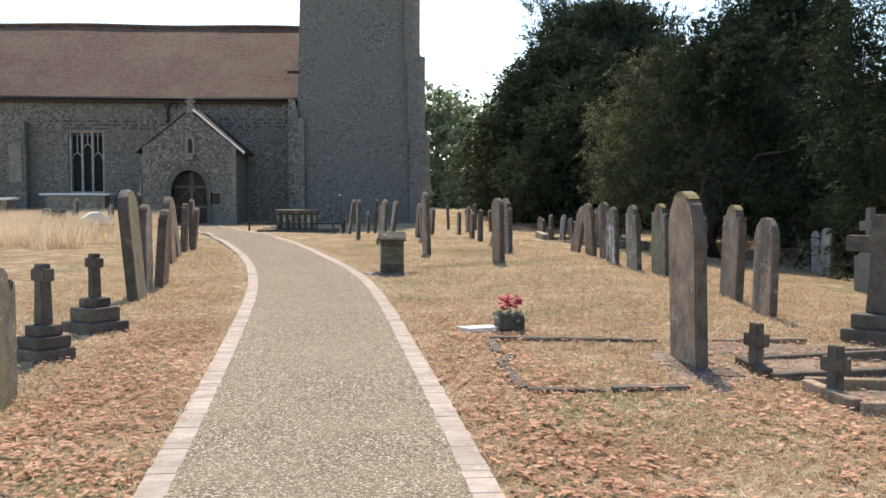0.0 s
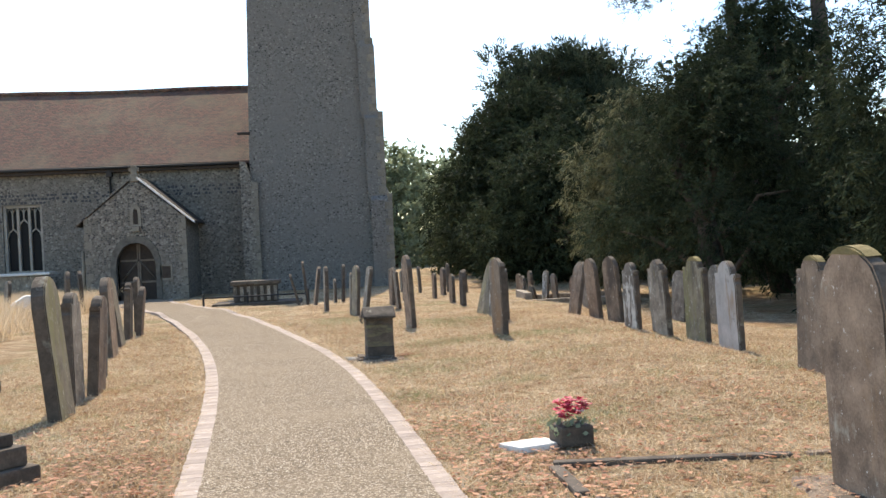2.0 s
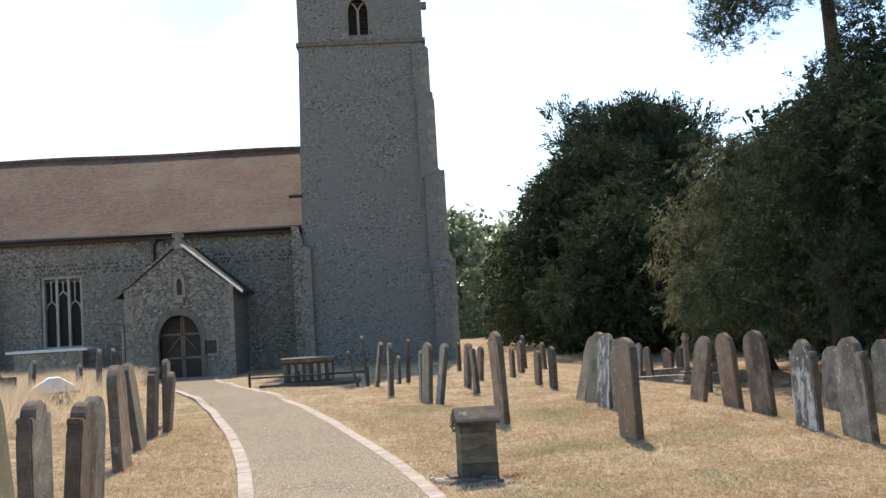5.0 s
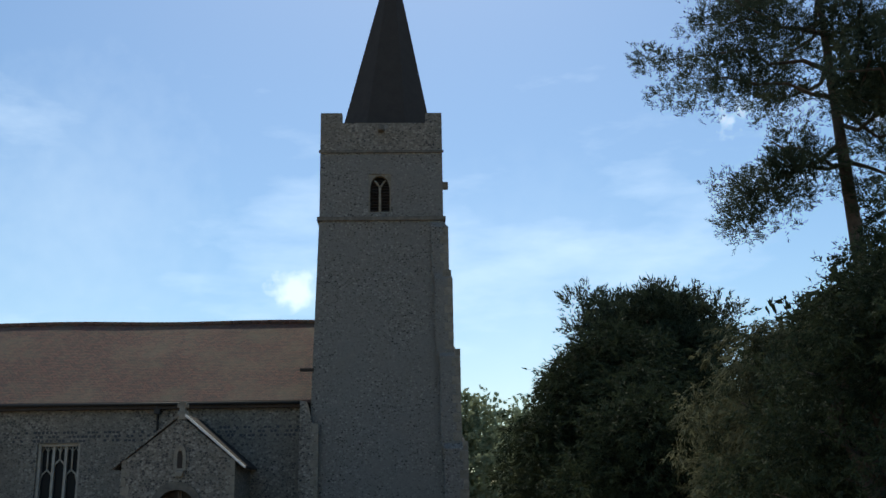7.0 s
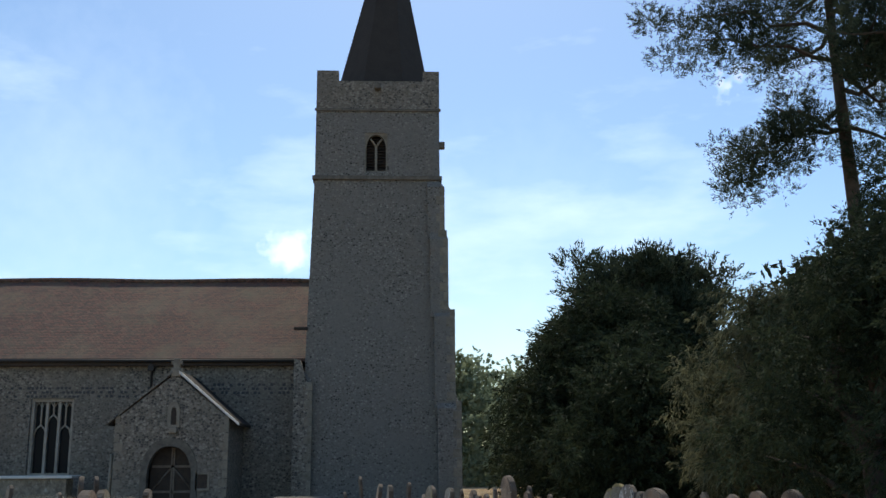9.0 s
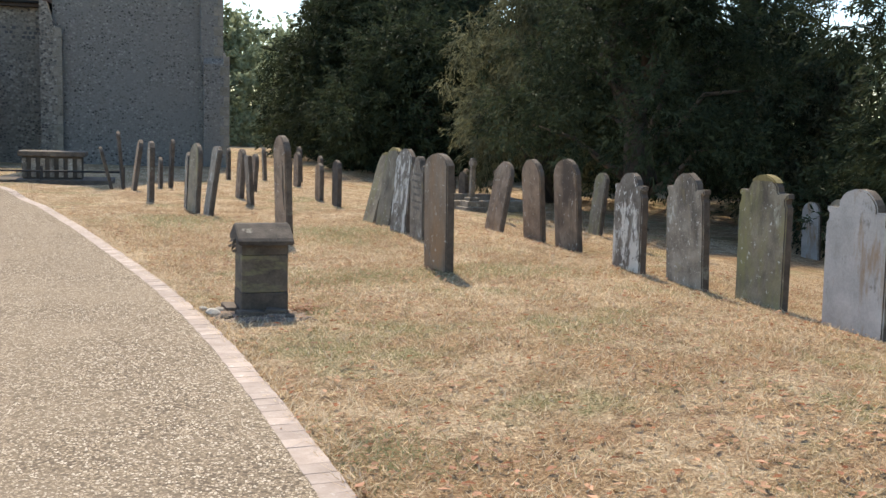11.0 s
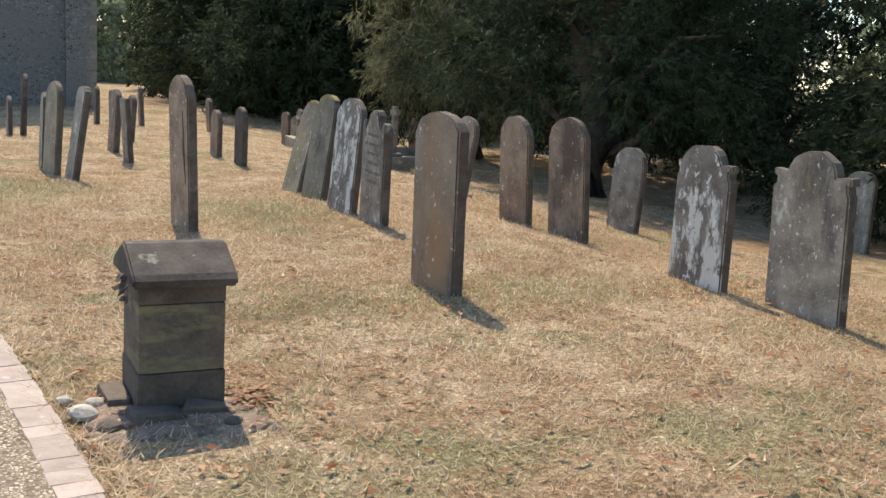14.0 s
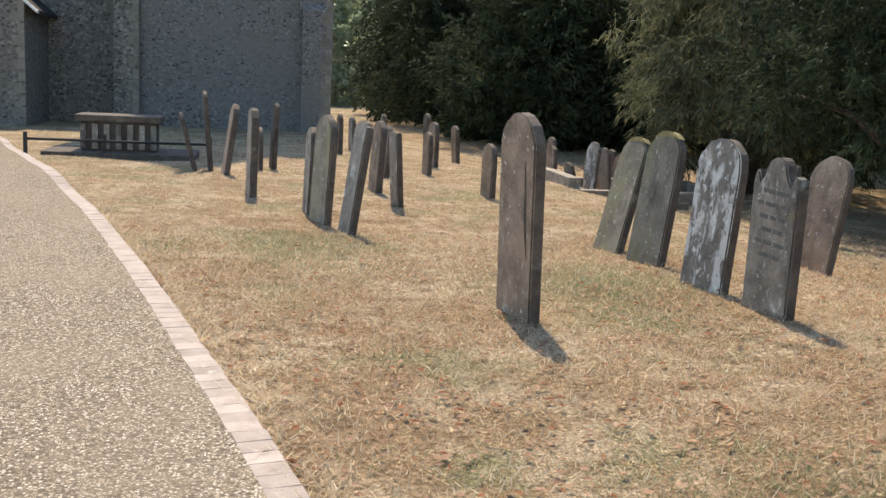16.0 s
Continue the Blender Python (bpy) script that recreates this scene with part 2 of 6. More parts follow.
def dry_turf(name):
    """Parched mown grass: straw, bare soil, surviving green, drifts of brown leaves."""
    m = bpy.data.materials.new(name)
    m.use_nodes = True
    nt = m.node_tree
    N, Lk = nt.nodes, nt.links
    bsdf = N["Principled BSDF"]
    bsdf.inputs["Roughness"].default_value = 1.0
    bsdf.inputs["Specular IOR Level"].default_value = 0.1
    geo = N.new("ShaderNodeNewGeometry")

    def noise_fac(scale, detail, lo, hi, stretch=(1, 1, 1), where=(0, 0, 0)):
        mp = N.new("ShaderNodeMapping")
        mp.inputs["Scale"].default_value, mp.inputs["Location"].default_value = stretch, where
        Lk.new(geo.outputs["Position"], mp.inputs["Vector"])
        n = N.new("ShaderNodeTexNoise")
        n.inputs["Scale"].default_value, n.inputs["Detail"].default_value = scale, detail
        n.inputs["Roughness"].default_value = 0.68
        Lk.new(mp.outputs[0], n.inputs["Vector"])
        r = N.new("ShaderNodeMapRange")
        r.inputs["From Min"].default_value, r.inputs["From Max"].default_value = lo, hi
        Lk.new(n.outputs["Fac"], r.inputs["Value"])
        return r.outputs[0]

    def blend(fac, a, b):
        mx = N.new("ShaderNodeMixRGB")
        Lk.new(fac, mx.inputs["Fac"])
        for sock, v in ((mx.inputs["Color1"], a), (mx.inputs["Color2"], b)):
            if isinstance(v, tuple):
                sock.default_value = (*v, 1)
            else:
                Lk.new(v, sock)
        return mx.outputs["Color"]

    fine = noise_fac(42, 5, 0.38, 0.63)
    pale = blend(fine, (0.42, 0.295, 0.175), (0.82, 0.655, 0.45))
    tan = blend(fine, (0.25, 0.155, 0.085), (0.62, 0.44, 0.26))
    mid = blend(noise_fac(1.3, 9, 0.42, 0.56, where=(4, 2, 0)), pale, tan)
    patchy = blend(noise_fac(5, 8, 0.50, 0.62, where=(14, 6, 0)), mid, blend(fine, (0.16, 0.105, 0.062), (0.46, 0.32, 0.19)))
    green = blend(noise_fac(0.7, 9, 0.52, 0.62, where=(9, 3, 0)), patchy, blend(fine, (0.17, 0.15, 0.07), (0.48, 0.42, 0.235)))
    leafy = blend(noise_fac(1.2, 10, 0.53, 0.68, where=(1, 17, 0)), green, blend(noise_fac(34, 3, 0.42, 0.58), (0.20, 0.10, 0.055), (0.58, 0.38, 0.22)))
    Lk.new(leafy, bsdf.inputs["Base Color"])
    bmp = N.new("ShaderNodeBump")
    bmp.inputs["Strength"].default_value, bmp.inputs["Distance"].default_value = 0.8, 0.03
    Lk.new(fine, bmp.inputs["Height"])
    Lk.new(bmp.outputs["Normal"], bsdf.inputs["Normal"])
    return m


def leafage(name, dark, light, rough=0.6, thin=0.28, gloss=0.04, clumpy=False):
    m = bpy.data.materials.new(name)
    m.use_nodes = True
    nt = m.node_tree
    N, Lk = nt.nodes, nt.links
    bsdf = N["Principled BSDF"]
    bsdf.inputs["Roughness"].default_value = rough
    bsdf.inputs["Specular IOR Level"].default_value = gloss
    geo = N.new("ShaderNodeNewGeometry")
    ramp = N.new("ShaderNodeValToRGB")
    ramp.color_ramp.elements[0].color, ramp.color_ramp.elements[1].color = (*dark, 1), (*light, 1)
    n = N.new("ShaderNodeTexNoise")
    n.inputs["Scale"].default_value, n.inputs["Detail"].default_value = 0.7, 3.0
    Lk.new(geo.outputs["Position"], n.inputs["Vector"])
    a = N.new("ShaderNodeMath")
    a.operation = "MULTIPLY_ADD"
    a.inputs[1].default_value = 0.55
    Lk.new(geo.outputs["Random Per Island"], a.inputs[0])
    s = N.new("ShaderNodeMath")
    s.operation = "SUBTRACT"
    s.inputs[1].default_value = 0.27
    Lk.new(n.outputs["Fac"], s.inputs[0])
    Lk.new(s.outputs[0], a.inputs[2])
    if clumpy:
        n.inputs["Scale"].default_value, n.inputs["Detail"].default_value = 1.3, 6.0
        a.inputs[1].default_value = 0.4
        s.operation = "MULTIPLY_ADD"
        s.inputs[1].default_value, s.inputs[2].default_value = 2.2, -0.95
    Lk.new(a.outputs[0], ramp.inputs["Fac"])
    Lk.new(ramp.outputs["Color"], bsdf.inputs["Base Color"])
    tr = N.new("ShaderNodeBsdfTranslucent")
    Lk.new(ramp.outputs["Color"], tr.inputs["Color"])
    mixs = N.new("ShaderNodeMixShader")
    mixs.inputs["Fac"].default_value = thin
    Lk.new(bsdf.outputs[0], mixs.inputs[1])
    Lk.new(tr.outputs[0], mixs.inputs[2])
    Lk.new(mixs.outputs[0], N["Material Output"].inputs["Surface"])
    return m


def plain(name, colour, rough=0.7, metal=0.0, vary=0.12, scale=14.0):
    d = tuple(c * (1 - vary) for c in colour)
    l = tuple(min(1, c * (1 + vary)) for c in colour)
    m = stone_like(name, d, l, scale=scale, fine=scale * 8, bump=0.12, rough=rough, vary=0.04)
    m.node_tree.nodes["Principled BSDF"].inputs["Metallic"].default_value = metal
    return m


TURF = dry_turf("dry_turf")
GRAVEL = voronoi_stone("resin_gravel", [(0.44, 0.357, 0.255), (0.23, 0.183, 0.132), (0.64, 0.555, 0.44), (0.33, 0.265, 0.188), (0.12, 0.097, 0.073), (0.48, 0.40, 0.30)], (0.16, 0.125, 0.09), 0.0145, bump=0.4, rough=1.0, gap=0.16, patches=(0.31, 0.25, 0.18), patch_scale=0.8, cover=0.4)
GRAVEL.node_tree.nodes["Principled BSDF"].inputs["Specular IOR Level"].default_value = 0.08
PAVER = stone_like("edging_paver", (0.33, 0.26, 0.212), (0.47, 0.385, 0.325), stain=[(0.27, 0.21, 0.155), ((0.62, 0.56, 0.50), 0.60, 9.0, 1.0)], scale=7, fine=90, bump=0.2, stain_at=0.62, stain_scale=5, vary=0.16)
FLINT = voronoi_stone("flint_wall", [(0.055, 0.052, 0.05), (0.15, 0.138, 0.118), (0.26, 0.24, 0.205), (0.09, 0.085, 0.077), (0.18, 0.164, 0.14), (0.34, 0.312, 0.262)], (0.225, 0.195, 0.155), 0.10, bump=0.6, gap=0.15, patches=(0.19, 0.166, 0.135), squash=1.25, cover=0.45)
FLINT_TOWER = voronoi_stone("flint_tower", [(0.045, 0.043, 0.04), (0.16, 0.15, 0.135), (0.24, 0.228, 0.205), (0.13, 0.122, 0.11), (0.20, 0.19, 0.17), (0.31, 0.293, 0.26)], (0.20, 0.187, 0.165), 0.085, bump=0.6, gap=0.2, patches=(0.20, 0.188, 0.168), squash=1.2, patch_scale=0.5, cover=0.75)
DRESSED = stone_like("dressed_stone", (0.15, 0.13, 0.10), (0.31, 0.275, 0.22), stain=[(0.10, 0.088, 0.07)], scale=3, fine=40, stain_at=0.58, vary=0.05)
TRACERY = stone_like("tracery_stone", (0.26, 0.232, 0.19), (0.42, 0.38, 0.32), scale=4, fine=40, vary=0.04)
DRESSED_PALE = stone_like("pale_coping", (0.62, 0.60, 0.56), (0.80, 0.78, 0.73), scale=4, fine=40, vary=0.03)
TILES = roof_tiles("roof_tiles")
LEAD = plain("lead_spire", (0.050, 0.043, 0.038), rough=0.85, scale=2.0)
LEAD.node_tree.nodes["Principled BSDF"].inputs["Specular IOR Level"].default_value = 0.15
STRING = stone_like("sooty_string_course", (0.09, 0.08, 0.066), (0.19, 0.17, 0.14), scale=4, fine=40, vary=0.05)
OAK = stone_like("dark_oak", (0.025, 0.017, 0.012), (0.06, 0.04, 0.028), scale=4, fine=50, rough=0.75)
OAK_PALE = stone_like("door_bracing", (0.12, 0.095, 0.075), (0.20, 0.165, 0.13), scale=6, fine=60, rough=0.8)
SOIL = stone_like("dry_grave_soil", (0.09, 0.066, 0.048), (0.27, 0.205, 0.15), stain=[((0.42, 0.23, 0.14), 0.55, 26.0, 1.0, 0.04), ((0.62, 0.47, 0.33), 0.60, 20.0, 1.0, 0.04), ((0.07, 0.05, 0.036), 0.55, 9.0, 1.0, 0.06)], scale=5, fine=50, bump=0.9, depth=0.03)
GLASS = bpy.data.materials.new("window_glass")
GLASS.use_nodes = True
GLASS.node_tree.nodes["Principled BSDF"].inputs["Base Color"].default_value = (0.012, 0.013, 0.015, 1)
GLASS.node_tree.nodes["Principled BSDF"].inputs["Roughness"].default_value = 0.35
GLASS.node_tree.nodes["Principled BSDF"].inputs["Specular IOR Level"].default_value = 0.1
IRON = plain("black_iron", (0.035, 0.033, 0.032), rough=0.6, metal=0.4)
STONE_GREY = stone_like("grey_gravestone", (0.140, 0.115, 0.088), (0.403, 0.336, 0.256), stain=[((0.076, 0.061, 0.049), 0.53, 2.4, 0.3, 0.14), ((0.281, 0.220, 0.104), 0.60, 3.4, 0.6, 0.12), ((0.537, 0.500, 0.415), 0.585, 5.5, 0.6, 0.08), ((0.756, 0.720, 0.622), 0.605, 24.0, 0.8, 0.04)], scale=5, fine=70, vary=0.2, bump=0.6)
STONE_BROWN = stone_like("brown_gravestone", (0.146, 0.101, 0.068), (0.390, 0.275, 0.185), stain=[((0.079, 0.059, 0.044), 0.53, 2.2, 0.3, 0.14), ((0.305, 0.183, 0.085), 0.56, 1.6, 0.4, 0.16), ((0.439, 0.397, 0.305), 0.59, 5.0, 0.5, 0.09), ((0.732, 0.683, 0.586), 0.615, 22.0, 0.8, 0.04)], scale=4, fine=60, vary=0.2, bump=0.6)
STONE_ORANGE = stone_like("rust_stained_gravestone", (0.159, 0.120, 0.085), (0.329, 0.256, 0.189), stain=[((0.329, 0.183, 0.085), 0.46, 1.3, 0.4, 0.2), ((0.098, 0.073, 0.055), 0.54, 2.8, 0.35, 0.14), ((0.415, 0.372, 0.287), 0.60, 5.0, 0.6, 0.08), ((0.781, 0.744, 0.647), 0.615, 20.0, 0.8, 0.04)], scale=4, fine=60, vary=0.1, bump=0.6)
STONE_GREEN = stone_like("algae_gravestone", (0.146, 0.117, 0.083), (0.366, 0.305, 0.213), stain=[((0.281, 0.250, 0.104), 0.45, 2.0, 0.35, 0.16), ((0.079, 0.063, 0.046), 0.55, 2.6, 0.3, 0.12), ((0.439, 0.403, 0.293), 0.59, 5.0, 0.5, 0.08), ((0.732, 0.695, 0.586), 0.61, 22.0, 0.8, 0.04)], scale=4, fine=60, vary=0.15, bump=0.6)
STONE_LICHEN = stone_like("white_lichen_gravestone", (0.122, 0.100, 0.078), (0.305, 0.256, 0.201), stain=[((0.085, 0.067, 0.052), 0.54, 2.6, 0.4, 0.12), ((0.683, 0.640, 0.555), 0.50, 4.0, 0.4, 0.05), ((0.756, 0.720, 0.634), 0.57, 16.0, 0.7, 0.04), ((0.134, 0.104, 0.079), 0.575, 10.0, 0.8, 0.05)], scale=5, fine=60, vary=0.1, bump=0.6)
STONE_WHITE = stone_like("pale_gravestone", (0.34, 0.312, 0.28), (0.52, 0.48, 0.44), stain=[((0.30, 0.17, 0.07), 0.55, 2.2, 0.25), ((0.15, 0.13, 0.105), 0.60, 6.0, 0.6)], scale=4, fine=60, stain_at=0.54, stain_scale=2.4, streak=0.25, vary=0.08, bump=0.35)
STONE_DARK = stone_like("dark_gravestone", (0.055, 0.043, 0.033), (0.15, 0.118, 0.088), stain=[(0.22, 0.185, 0.13)], scale=5, fine=60, stain_at=0.62, stain_scale=3.0, vary=0.2, bump=0.35)
INSCRIBED = stone_like("weathered_lettering", (0.10, 0.09, 0.075), (0.19, 0.17, 0.14), scale=30, fine=120, vary=0.05)
# Darker brown and bumpier than the faces; goes on every slab's rim.
EDGE = stone_like("rough_dark_edge", (0.055, 0.042, 0.032), (0.15, 0.115, 0.085), stain=[(0.27, 0.255, 0.20)], scale=7, fine=60, stain_at=0.60, stain_scale=4.0, vary=0.15, bump=0.7)
MOSS = stone_like("yellow_lichen", (0.17, 0.135, 0.05), (0.31, 0.24, 0.10), scale=16, fine=90, bump=0.5)
BARK = stone_like("bark", (0.05, 0.036, 0.026), (0.13, 0.095, 0.07), scale=5, fine=40, bump=0.9, streak=0.2, depth=0.04)
YEW = leafage("yew_leaves", (0.018, 0.026, 0.015), (0.10, 0.124, 0.066), thin=0.23, clumpy=True)
YEW_BROWN = leafage("yew_olive_leaves", (0.045, 0.05, 0.028), (0.33, 0.325, 0.19), thin=0.35, clumpy=True)
PINE = leafage("pine_needles", (0.022, 0.034, 0.024), (0.13, 0.16, 0.10), thin=0.22, clumpy=True)
BROAD = leafage("broad_leaves", (0.17, 0.20, 0.12), (0.40, 0.45, 0.29), thin=0.5)

# ---- builders ----
def mesh_from(name, bm, material):
    me = bpy.data.meshes.new(name)
    bm.to_mesh(me)
    bm.free()
    me.materials.append(material)
    return me


def part(name, bm, material, parent=None, label=""):
    """One bmesh as one mesh object under a thing or a part."""
    ob = new(name, mesh_from(name, bm, material))
    ob.parent = parent
    return tagged(ob, label)


def thing(name, label, category, m=None, group="", kind=""):
    ob = new(name)
    ob.empty_display_size = 0.2
    if m is not None:
        ob.matrix_basis = m
    return tagged(ob, label, category, group, kind)


def box(bm, x0, x1, y0, y1, z0, z1, bevel=0.0):
    r = bmesh.ops.create_cube(bm, size=1.0, matrix=Matrix.Translation(((x0 + x1) / 2, (y0 + y1) / 2, (z0 + z1) / 2)) @ Matrix.Diagonal((x1 - x0, y1 - y0, z1 - z0, 1)))
    if bevel:
        es = list({e for v in r["verts"] for e in v.link_edges})
        bmesh.ops.bevel(bm, geom=es, offset=bevel, segments=2, affect="EDGES", profile=0.6)
    return bm


def boxes(*args, bevel=0.0):
    bm = bmesh.new()
    for a in args:
        box(bm, *a, bevel=bevel)
    return bm


def extrude_profile(pts, thick, bevel=0.0, axis="x", at=0.0, bm=None):
    """A closed outline of (across, up) drawn out by thick, centred on at along axis."""
    bm = bm or bmesh.new()
    put = (lambda a, b, d: (at + d, a, b)) if axis == "x" else (lambda a, b, d: (a, at + d, b))
    front = [bm.verts.new(put(a, b, -thick / 2)) for a, b in pts]
    back = [bm.verts.new(put(a, b, thick / 2)) for a, b in pts]
    n = len(pts)
    faces = [bm.faces.new(front), bm.faces.new(back[::-1])]
    for k in range(n):
        faces.append(bm.faces.new((front[k], back[k], back[(k + 1) % n], front[(k + 1) % n])))
    bmesh.ops.recalc_face_normals(bm, faces=faces)
    if bevel:
        es = [e for f in faces[:2] for e in f.edges]
        bmesh.ops.bevel(bm, geom=es, offset=bevel, segments=2, affect="EDGES")
    return bm


def prism(bm, outline, y0, y1):
    """An (x, z) outline drawn along y."""
    a = [bm.verts.new((x, y0, z)) for x, z in outline]
    b = [bm.verts.new((x, y1, z)) for x, z in outline]
    fs = [bm.faces.new(a), bm.faces.new(b[::-1])]
    for k in range(len(a)):
        j = (k + 1) % len(a)
        fs.append(bm.faces.new((a[k], b[k], b[j], a[j])))
    bmesh.ops.recalc_face_normals(bm, faces=fs)
    return bm


def tube(bm, pts, radii, sides=7):
    """A tapered round limb along points."""
    rings = []
    for k, p in enumerate(pts):
        p = Vector(p)
        q = Vector(pts[min(k + 1, len(pts) - 1)]) - Vector(pts[max(k - 1, 0)])
        turn = q.to_track_quat("Z", "Y")
        rings.append([bm.verts.new(p + turn @ Vector((radii[k] * math.cos(2 * math.pi * s / sides), radii[k] * math.sin(2 * math.pi * s / sides), 0))) for s in range(sides)])
    for a, b in zip(rings, rings[1:]):
        for s in range(sides):
            f = bm.faces.new((a[s], a[(s + 1) % sides], b[(s + 1) % sides], b[s]))
            f.smooth = True
    bm.faces.new(rings[-1])
    bm.faces.new(rings[0][::-1])
    return bm


def raw_mesh(name, verts, faces, material):
    me = bpy.data.meshes.new(name)
    me.from_pydata(verts.tolist() if hasattr(verts, "tolist") else verts, [], faces.tolist() if hasattr(faces, "tolist") else faces)
    me.materials.append(material)
    return me


# ---- ground ----
L_EDGE = ([-12, 0, 2, 4.7, 7, 9, 12.5, 15.1, 17.8, 20.6, 25.5, 30, 35.4, 40, 43.3], [-0.5, -0.82, -0.92, -1.06, -1.25, -1.42, -1.75, -2.08, -2.53, -3.12, -4.36, -5.66, -7.4, -9.1, -10.0])
R_EDGE = ([-12, 0, 2, 4.6, 7, 9.5, 12.5, 15, 17.4, 19.5, 21.2, 23.5, 26.7, 31, 34.4, 40, 43.3], [1.0, 0.62, 0.51, 0.34, 0.17, -0.02, -0.26, -0.54, -0.95, -1.41, -1.8, -2.35, -3.2, -4.45, -5.5, -7.1, -7.7])


def smooth_edge(table):
    ys = np.arange(-12, 43.31, 0.05)
    xs = np.interp(ys, *table)
    k = np.ones(41) / 41
    xs2 = np.convolve(np.pad(xs, 20, mode="reflect", reflect_type="odd"), k, mode="valid")
    return ys, xs2


EY, LX = smooth_edge(L_EDGE)
_, RX = smooth_edge(R_EDGE)


def ground_z(x, y):
    """Height of the turf: falls a little to the church, low mounds among the graves."""
    x, y = np.asarray(x, float), np.asarray(y, float)
    z = -0.28 * np.clip((y - 28) / 14, 0, 1) - np.clip(0.085 * (x - 4.6), 0, 0.5) * np.clip((34 - y) / 6, 0, 1) * np.clip((y - 8) / 4, 0, 1)
    z = z + 0.08 * np.exp(-((x - 2.8) / 1.9) ** 2) * np.clip((y - 8) / 5, 0, 1) * np.clip((23 - y) / 4, 0, 1)
    z = z - np.clip(0.16 * (x - 3.5), 0, 0.13) * np.clip((y - 18) / 1.5, 0, 1) * np.clip((27 - y) / 4, 0, 1)
    z = z - 0.40 * np.clip((x - 2.8) / 3.0, 0, 1) * np.clip((y - 24) / 6, 0, 1) * np.clip((46 - y) / 8, 0, 1)
    bump = 0.03 * np.sin(0.9 * x + 0.4 * y) * np.sin(0.55 * y - 0.35 * x + 1.0) + 0.02 * np.sin(2.1 * x + 1.3) * np.sin(1.7 * y)
    off = np.maximum(np.interp(y, EY, LX) - x, x - np.interp(y, EY, RX))
    fade = np.clip((off - 0.3) / 1.5, 0, 1) * np.clip((60 - np.abs(y)) / 10, 0, 1)
    return z + bump * fade


def axis_steps():
    xs = np.concatenate([[-1500, -600, -250, -120, -70, -45, -32], np.arange(-24, -8, 1.0), np.arange(-8, 10, 0.25), np.arange(10, 26, 1.0), [32, 45, 70, 120, 250, 600, 1500]])
    ys = np.concatenate([[-1500, -600, -250, -120, -60, -30, -15], np.arange(-8, 2, 1.0), np.arange(2, 36, 0.25), np.arange(36, 60, 1.0), [70, 90, 130, 250, 600, 1500]])
    return xs, ys


gx, gy = axis_steps()
GX, GY = np.meshgrid(gx, gy)
gv = np.stack([GX, GY, ground_z(GX, GY) - 0.012], -1).reshape(-1, 3)
nx = len(gx)
gi = (np.arange(len(gy) - 1)[:, None] * nx + np.arange(nx - 1)[None, :]).reshape(-1)
gf = np.stack([gi, gi + 1, gi + nx + 1, gi + nx], -1)
ground = new("ground", raw_mesh("ground", gv, gf, TURF))
tagged(ground, "parched straw-coloured churchyard turf", "ground", kind="structure")
for p in ground.data.polygons:
    p.use_smooth = True

# the path, a sheet between its two edgings
pv, pf = [], []
for k in range(0, len(EY), 6):
    for s in np.linspace(0, 1, 9):
        x = LX[k] - 0.004 + (RX[k] - LX[k] + 0.008) * s
        pv.append((x, EY[k], float(ground_z(-1, EY[k])) + 0.019 + 0.010 * math.sin(math.pi * s)))
for k in range(len(pv) // 9 - 1):
    for s in range(8):
        a = k * 9 + s
        pf.append((a, a + 1, a + 10, a + 9))
path = new("path", raw_mesh("path", pv, pf, GRAVEL))
tagged(path, "curving buff resin-bound gravel footpath", "path", kind="structure")

# ---- church ----
church = thing("church", "flint parish church with square west tower and red tiled nave roof", "church", pose(0, 0, 0))
ZB = -0.6
Y_T, Y_N, Y_P = 46.4, 47.0, 43.55

# tower: tapering shaft with a window opening in its upper stage
TX0, TX1, TD = -4.61, 1.04, 5.6


def tower_outline(z):
    s = np.interp(z, [ZB, 5.0, 12.8, 17.3], [0.0, 0.05, 0.27, 0.42])
    return TX0 + s, TX1 - s, Y_T - 0.1 + s * 0.45, Y_T + TD - s


bm = bmesh.new()
levels = [ZB, 3.0, 6.0, 9.0, 12.8]
rings = []
for z in levels:
    a, b, c, d = tower_outline(z)
    rings.append([bm.verts.new(v) for v in ((a, c, z), (b, c, z), (b, d, z), (a, d, z))])
for r0, r1 in zip(rings, rings[1:]):
    for k in range(4):
        bm.faces.new((r0[k], r0[(k + 1) % 4], r1[(k + 1) % 4], r1[k]))
bm.faces.new(rings[-1])
tower = part("tower", bm, FLINT_TOWER, church, "grey rendered flint tower")
A0, B0, C0, D0 = tower_outline(13.0)
WX0, WX1, WZ0, WZ1 = -2.32, -1.38, 13.08, 14.76
# belfry stage as four walls round the opening
bm = boxes((A0, WX0, C0, C0 + 0.8, 12.8, 15.6), (WX1, B0, C0, C0 + 0.8, 12.8, 15.6), (WX0, WX1, C0, C0 + 0.8, 12.8, WZ0), (WX0, WX1, C0, C0 + 0.8, WZ1, 15.6))
part("belfry_stage", bm, FLINT_TOWER, tower)
for b in ((A0, A0 + 0.8, C0 + 0.8, D0, 12.8, 15.6), (B0 - 0.8, B0, C0 + 0.8, D0, 12.8, 15.6), (A0 + 0.8, B0 - 0.8, D0 - 0.8, D0, 12.8, 15.6)):
    part("belfry_wall", boxes(b), FLINT_TOWER, tower)
part("tower_roof", boxes((A0 + 0.3, B0 - 0.3, C0 + 0.3, D0 - 0.3, 16.1, 16.35)), LEAD, tower)
